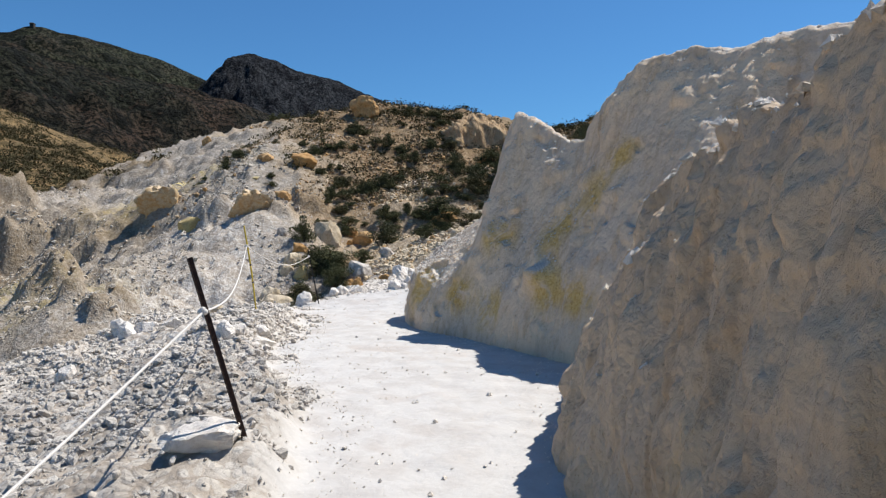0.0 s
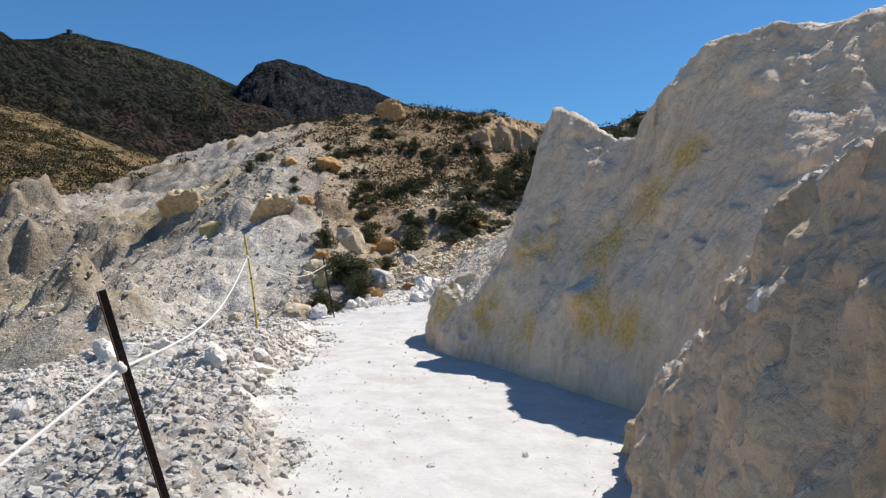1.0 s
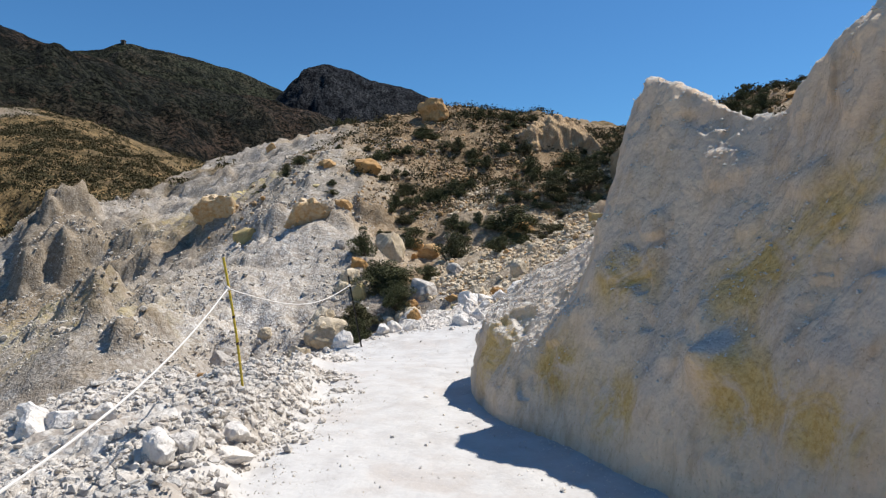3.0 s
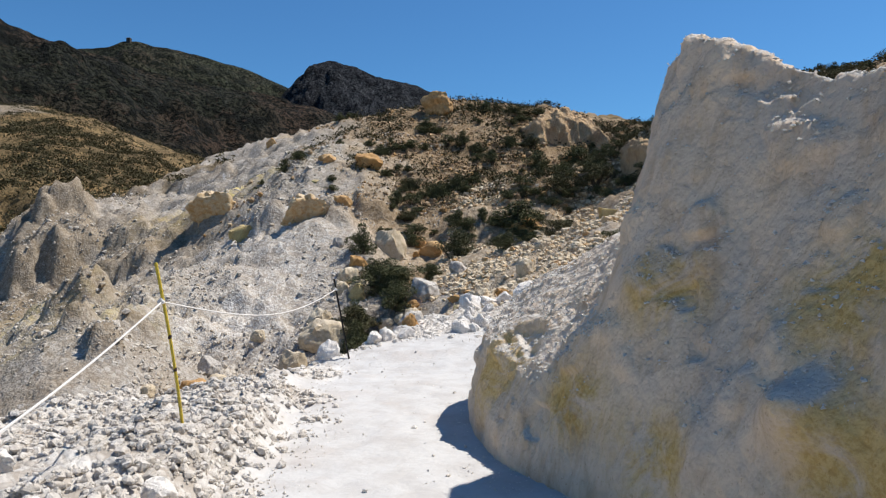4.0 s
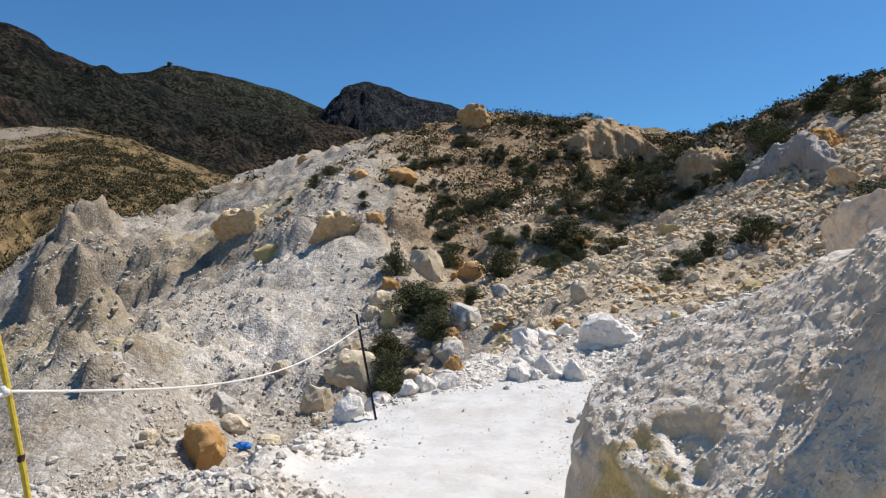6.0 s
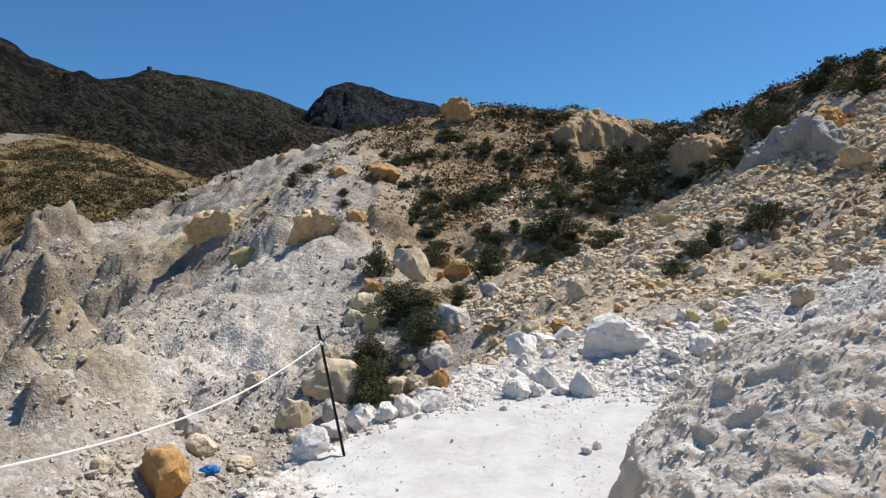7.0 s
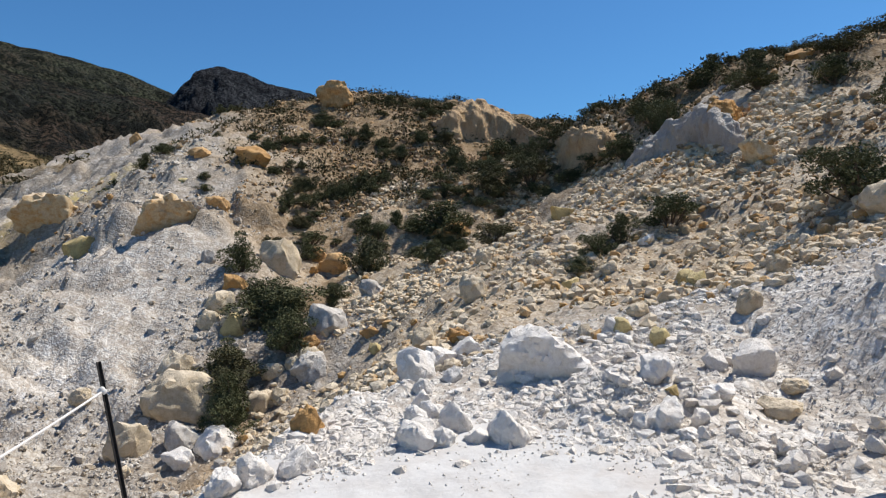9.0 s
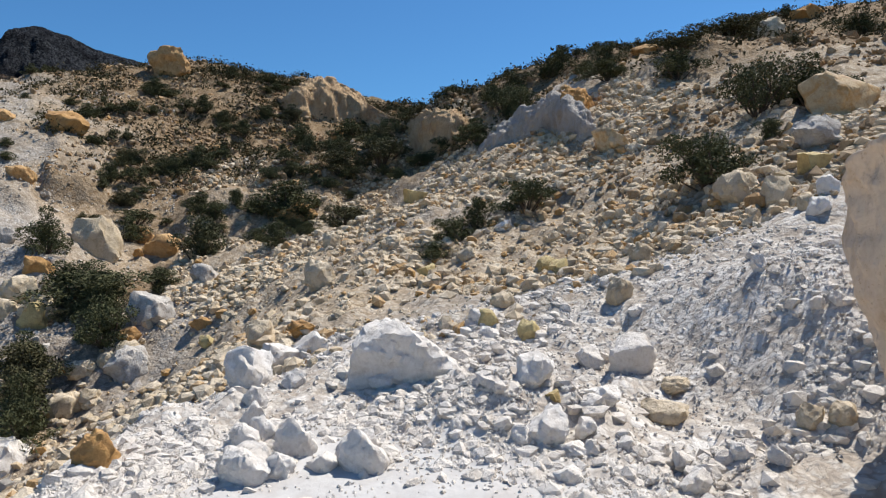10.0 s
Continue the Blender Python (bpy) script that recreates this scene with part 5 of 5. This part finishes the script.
boulders(WHITE_BLOCKS_NEAR + WHITE_BLOCKS_MID + WHITE_BLOCKS_FAR, white_meshes, "white chalky block lying in the rubble at the slope's foot", group="white blocks")
slab_mesh = rock_mesh("boulder", 5, 933, 8, 0.08, white_block, -0.1, 0.12, 0.42)
boulders(BIG_SLAB, [slab_mesh], "big angular white slab leaning in the rubble", group="white blocks", sink=0.8, turned=False)
boulders(NEAR_BLOCKS + BERM_BLOCKS, white_meshes, "dusty white stone block beside the path", group="white blocks")
boulders(CREAM_BOULDERS_NEAR + CREAM_BOULDERS_FAR, cream_meshes, "rounded cream boulder with worn edges in the gully")
boulders(OCHRE_BOULDERS, ochre_meshes, "orange ochre weathered boulder on the slope")
hill_boulder = rock_mesh("boulder", 5, 553, 6, 0.14, ochre_block)
boulders(HILL_BOULDER, [hill_boulder], "big rounded orange boulder perched on the hilltop skyline", sink=0.08)
boulders(YELLOW_STONES, yellow_meshes, "yellow sulphur-stained stone among the scree")
boulders(GREY_BOULDERS, grey_meshes, "grey angular boulder on the slope")
boulders(TAN_SLABS, tan_meshes, "long tan rock slab lying on the upper slope")
ochre_knobs = [rock_mesh("outcrop", 5, 620 + k, 4, 0.22, ochre_knob, 0.12, 0.25) for k in range(3)]
boulders(OCHRE_KNOBS, ochre_knobs, "ochre weathered rock outcrop with hollowed sides", "outcrop", 0.35, 1.2, "rock outcrops", False)


boulders(CRACKED_KNOB, [rock_mesh("outcrop", 5, 630, 5, 0.16, ochre_block, 0.1, 0.0, 0.6)], "orange cracked rock knob standing out of the grey face", "outcrop", 0.3, 1.2, "rock outcrops", False)


# ---- shrubs ----
def shrub(name, seed, dry=False):
    """A low bush about 1 wide and 0.8 high: bent stems and small leaves in uneven clumps."""
    rng = np.random.default_rng(seed)
    root = new(name)
    bm = bmesh.new()
    lobes = []
    for k in range(19):
        a, reach = rng.uniform(0, 2 * math.pi), rng.uniform(0.0, 0.40)
        tip = Vector((math.cos(a) * reach, math.sin(a) * reach, rng.uniform(0.08, 0.70) * (1 - 0.8 * reach)))
        lobes.append((tip, rng.uniform(0.11, 0.19)))
        start, mid = Vector((0, 0, -0.1)), tip * 0.5 + Vector(rng.normal(0, 0.04, 3))
        for p, q, r in ((start, mid, 0.016), (mid, tip, 0.009)):
            made = bmesh.ops.create_cone(bm, cap_ends=False, segments=5, radius1=r, radius2=r * 0.6, depth=(q - p).length)
            bmesh.ops.transform(bm, matrix=Matrix.Translation((p + q) / 2) @ (q - p).to_track_quat("Z", "Y").to_matrix().to_4x4(), verts=made["verts"])
    part("stem", bm, bark, root)
    points, faces = [], []
    for tip, radius in lobes:
        for _ in range(260 if dry else 340):
            d = rng.normal(size=3)
            d *= radius * rng.uniform(0.35, 1.0) ** 0.5 / np.linalg.norm(d)
            c = np.array(tip) + d * (1, 1, 0.8)
            if c[2] < 0.0:
                continue
            u = rng.normal(size=3)
            u /= np.linalg.norm(u)
            w = np.cross(u, rng.normal(size=3))
            w /= np.linalg.norm(w)
            s = rng.uniform(0.011, 0.023)
            n = len(points)
            points += [c - u * s - w * s * 0.5, c + u * s, c - u * s + w * s * 0.5]
            faces.append((n, n + 1, n + 2))
    mesh = bpy.data.meshes.new("foliage")
    mesh.from_pydata([tuple(p) for p in points], [], faces)
    mesh.materials.append(leaves)
    crown = new("foliage", mesh)
    crown.parent = root
    return root


shrub_kinds = [tagged(shrub("shrub", 700 + k, k == 4), "dark green spiny shrub growing among the stones", "shrub", "shrubs on the slope") for k in range(5)]


def plant(x, y, width, height, n):
    rng = np.random.default_rng(9000 + n)
    full = 1.5 if y < 34 else 1.2
    m = pose(x, y, float(land(x, y)) - 0.04 * height, 0, 0, rng.uniform(0, 360)) @ Matrix.Diagonal((width * full, width * full, height * 1.2 * full, 1))
    ob = shrub_kinds[n % 5] if n < 5 else copy_thing(shrub_kinds[n % 5], m)
    ob.matrix_basis = m


def spots(x, y):
    """How thickly small shrubs grow."""
    return np.clip(zones(x, y)["brown"] * 0.9 + 0.25 * np.exp(-(((x - 1) / 4) ** 2 + ((y - 38) / 5) ** 2)) + 0.5 * np.exp(-(((x + 3.4 - 0.45 * (y - 31)) / 1.6) ** 2)) * step(26, 30, y) * step(46, 41, y), 0, 1)


number = 0
for x, y, width, height in GULLY_SHRUBS_NEAR + GULLY_SHRUBS_FAR + RIDGE_SHRUBS + HILL_SHRUBS:
    # broad growth is several bushes side by side
    many = max(1, int(round(width / max(height * 1.3, 0.6))))
    for k in range(many):
        plant(x + (k + 0.5 - many / 2) * width / many, y + 0.15 * ((k * 7) % 3 - 1), width / many * 1.15, height * (0.85 + 0.1 * ((k * 5) % 4)), number)
        number += 1
rng = np.random.default_rng(77)
tries = 0
while number < 300 and tries < 12000:
    tries += 1
    x, y = [(rng.uniform(-14, 8), rng.uniform(40, 61)), (rng.uniform(6, 20), rng.uniform(20, 50)), (rng.uniform(-7, 5), rng.uniform(27, 45))][tries % 3]
    if rng.uniform() < float(spots(np.array(x), np.array(y))) * float(clumps(x, y, 0.35, 95, -0.4, 0.4)):
        w = rng.uniform(0.4, 1.2)
        plant(x, y, w, w * rng.uniform(0.4, 0.7), number)
        number += 1


def tufts(name, count, where, low, high, label, seed):
    """Far scrub: hundreds of small leafy tufts in one mesh."""
    rng = np.random.default_rng(seed)
    x, y = where(rng, count)
    z, s = land(x, y), low + (high - low) * rng.uniform(0, 1, len(x)) ** 2
    n = 30
    c = np.stack([x, y, z], -1)[:, None] + rng.normal(size=(len(x), n, 3)) * (0.36, 0.36, 0.2) * s[:, None, None] + np.array((0, 0, 0.25)) * s[:, None, None]
    u = rng.normal(size=(len(x), n, 3))
    u /= np.linalg.norm(u, axis=-1, keepdims=True)
    w = np.cross(u, rng.normal(size=(len(x), n, 3)))
    w /= np.linalg.norm(w, axis=-1, keepdims=True)
    r = s[:, None, None] * rng.uniform(0.08, 0.19, (len(x), n, 1))
    p = np.stack([c - u * r, c + w * r * 0.9, c + u * r], 2).reshape(-1, 3)
    mesh = bpy.data.meshes.new(name)
    mesh.vertices.add(len(p))
    mesh.vertices.foreach_set("co", p.ravel())
    mesh.loops.add(len(p))
    mesh.loops.foreach_set("vertex_index", np.arange(len(p), dtype=np.int32))
    mesh.polygons.add(len(p) // 3)
    mesh.polygons.foreach_set("loop_start", np.arange(0, len(p), 3, dtype=np.int32))
    mesh.update(calc_edges=True)
    mesh.materials.append(dry_leaves)
    return tagged(new(name, mesh), label, "scrub", kind="stuff")


tufts("scrub", 12000, spread([(-150, -38, 75, 200, 0.62, lambda x, y: zones(x, y)["scrub"] * clumps(x, y, 0.12, 97, -0.9, 0.0)), (-80, -22, 46, 110, 0.38, lambda x, y: zones(x, y)["scrub"] * clumps(x, y, 0.12, 98, -0.9, 0.0))]),
      0.45, 1.35, "low dark scrub dotting the dry brown hillside", 11)
tufts("scrub", 5200, spread([(-16, 16, 39, 68, 0.6, lambda x, y: zones(x, y)["brown"] * clumps(x, y, 0.3, 99, -0.6, 0.1)), (5, 40, 20, 62, 0.4, lambda x, y: zones(x, y)["brown"])]),
      0.25, 0.75, "small dry tufts on the brown upper slope", 12)


# ---- posts and rope ----
def tube(bm, points, radius, sides=8, ripple=0.0):
    """A round bar along points; ripple gives ribs."""
    rings = []
    for k, p in enumerate(points):
        a, b = Vector(points[max(k - 1, 0)]), Vector(points[min(k + 1, len(points) - 1)])
        turn = (b - a).to_track_quat("Z", "Y")
        r = radius * (1 + ripple * (k % 2))
        rings.append([bm.verts.new(Vector(p) + turn @ Vector((math.cos(i * 2 * math.pi / sides) * r, math.sin(i * 2 * math.pi / sides) * r, 0))) for i in range(sides)])
    for a, b in zip(rings, rings[1:]):
        for i in range(sides):
            bm.faces.new((a[i], a[(i + 1) % sides], b[(i + 1) % sides], b[i]))
    bm.faces.new(rings[0][::-1]), bm.faces.new(rings[-1])


def along(a, b, n, bend=(0, 0, 0)):
    a, b, bend = Vector(a), Vector(b), Vector(bend)
    return [a.lerp(b, k / n) + bend * math.sin(math.pi * k / n) for k in range(n + 1)]


def angle_post(name, foot, head, width, material, holes):
    """An angle-iron stake: two flanges with bolt holes marked near the top."""
    foot, head = Vector(foot), Vector(head)
    turn = (head - foot).to_track_quat("Z", "Y").to_matrix().to_4x4()
    length = (head - foot).length
    root = new(name)
    bm = bmesh.new()
    for size, shift in (((width, 0.005, length), (0, 0, length / 2)), ((0.005, width * 0.8, length), (-width / 2, width * 0.4, length / 2))):
        made = bmesh.ops.create_cube(bm, size=1.0)
        bmesh.ops.scale(bm, vec=size, verts=made["verts"])
        bmesh.ops.translate(bm, vec=shift, verts=made["verts"])
    bmesh.ops.bevel(bm, geom=bm.edges[:], offset=0.0012, segments=1, affect="EDGES")
    bm.transform(Matrix.Translation(foot) @ turn)
    part("stake", bm, material, root)
    for k in range(holes):
        bm = bmesh.new()
        bmesh.ops.create_cone(bm, cap_ends=True, segments=10, radius1=0.006, radius2=0.006, depth=0.008)
        bm.transform(Matrix.Translation(foot) @ turn @ pose(0, -0.003, length - 0.08 - 0.3 * k, 90))
        part("bolt_head", bm, rope_fibre, root, "pale bolt head")
    return root


P1, P2, P3 = (Vector((-1.02, 3.9, -0.15)), Vector((-1.36, 3.74, 1.15))), (Vector((-2.6, 9.86, 0.1)), Vector((-2.74, 9.68, 1.52))), (Vector((-2.63, 15.05, -0.15)), Vector((-2.92, 15.15, 1.2)))
tagged(angle_post("post", *P1, 0.036, rust, 2), "rusty leaning angle-iron post holding the rope", "post", "rope fence posts")
yellow_post = tagged(new("post"), "yellow painted ribbed steel bar post, worn rusty", "post", "rope fence posts")
bm = bmesh.new()
tube(bm, along(*P2, 90, (0.02, 0, 0)), 0.011, 8, 0.16)
part("bar", bm, yellow_paint, yellow_post)
# thin sleeves added to stand for the bar's dark rusty spots
for k, t in enumerate((0.45, 0.62)):
    bm = bmesh.new()
    c = P2[0].lerp(P2[1], t) + Vector((0.02 * math.sin(math.pi * t), 0, 0))
    tube(bm, along(c - Vector((0, 0, 0.014)), c + Vector((0, 0, 0.014)), 2), 0.0135)
    part("rust_spot", bm, rust, yellow_post, "dark rusty spot on the bar")
tagged(angle_post("post", *P3, 0.02, dark_iron, 1), "dark iron post with a rope tied near its top", "post", "rope fence posts")


def rope(a, b, sag, n=40):
    bm = bmesh.new()
    tube(bm, along(a, b, n, (0, 0, -sag)), 0.006, 7, 0.12)
    root = part("rope", bm, rope_fibre)
    tagged(root, "white rope slung between the iron posts", "rope", "fence ropes")
    return root


def knot(p):
    bm = bmesh.new()
    for k in range(3):
        made = bmesh.ops.create_icosphere(bm, subdivisions=2, radius=0.017)
        bmesh.ops.translate(bm, vec=p + Vector((0.012 * (k - 1), -0.012, 0.012 * (k % 2))), verts=made["verts"])
    return part("knot", bm, rope_fibre)


T1, T2, T3 = P1[0].lerp(P1[1], 0.78), P2[0].lerp(P2[1], 0.80), P3[0].lerp(P3[1], 0.88)
r0, r1, r2 = rope(Vector((-1.45, -0.4, -0.12)), T1, 0.05), rope(T1, T2, 0.22), rope(T2, T3, 0.22)
knot(T1).parent, knot(T2).parent, knot(T3).parent = r0, r1, r2

# the stake behind that holds the rope's near end
tagged(angle_post("post", (-1.42, -0.4, -0.9), (-1.47, -0.4, 0.1), 0.04, rust, 1), "rusty angle-iron post holding the rope's end", "post", "rope fence posts")

# ---- a blue plastic scrap by the path's edge ----
bm = bmesh.new()
bmesh.ops.create_icosphere(bm, subdivisions=3, radius=1.0)
for v in bm.verts:
    v.co *= 1 + 0.35 * noise.noise(v.co * 2.3)
    v.co.x *= 0.20
    v.co.y *= 0.12
    v.co.z = max(v.co.z, -0.5) * 0.11
bm.transform(pose(BLUE_AT[0], BLUE_AT[1], float(land(*BLUE_AT)) + 0.05, 0, 0, 20))
tagged(part("plastic_bag", bm, blue_plastic), "crumpled bright blue plastic bag on the stones", "bag")

# ---- the hut on the summit ----
hut = tagged(new("hut"), "small dark stone hut on the mountain summit", "hut")
bm = bmesh.new()
bmesh.ops.create_cube(bm, size=1.0)
bmesh.ops.scale(bm, vec=(4.2, 3.8, 5.0), verts=bm.verts)
bmesh.ops.bevel(bm, geom=bm.edges[:], offset=0.15, segments=1, affect="EDGES")
bm.transform(Matrix.Translation((-416, 713, 227.0)))
part("walls", bm, hut_plaster, hut)
bm = bmesh.new()
bmesh.ops.create_cone(bm, cap_ends=True, segments=4, radius1=3.4, radius2=2.0, depth=0.9)
bm.transform(Matrix.Translation((-416, 713, 229.9)) @ pose(0, 0, 0, 0, 0, 45))
part("roof", bm, hut_plaster, hut)
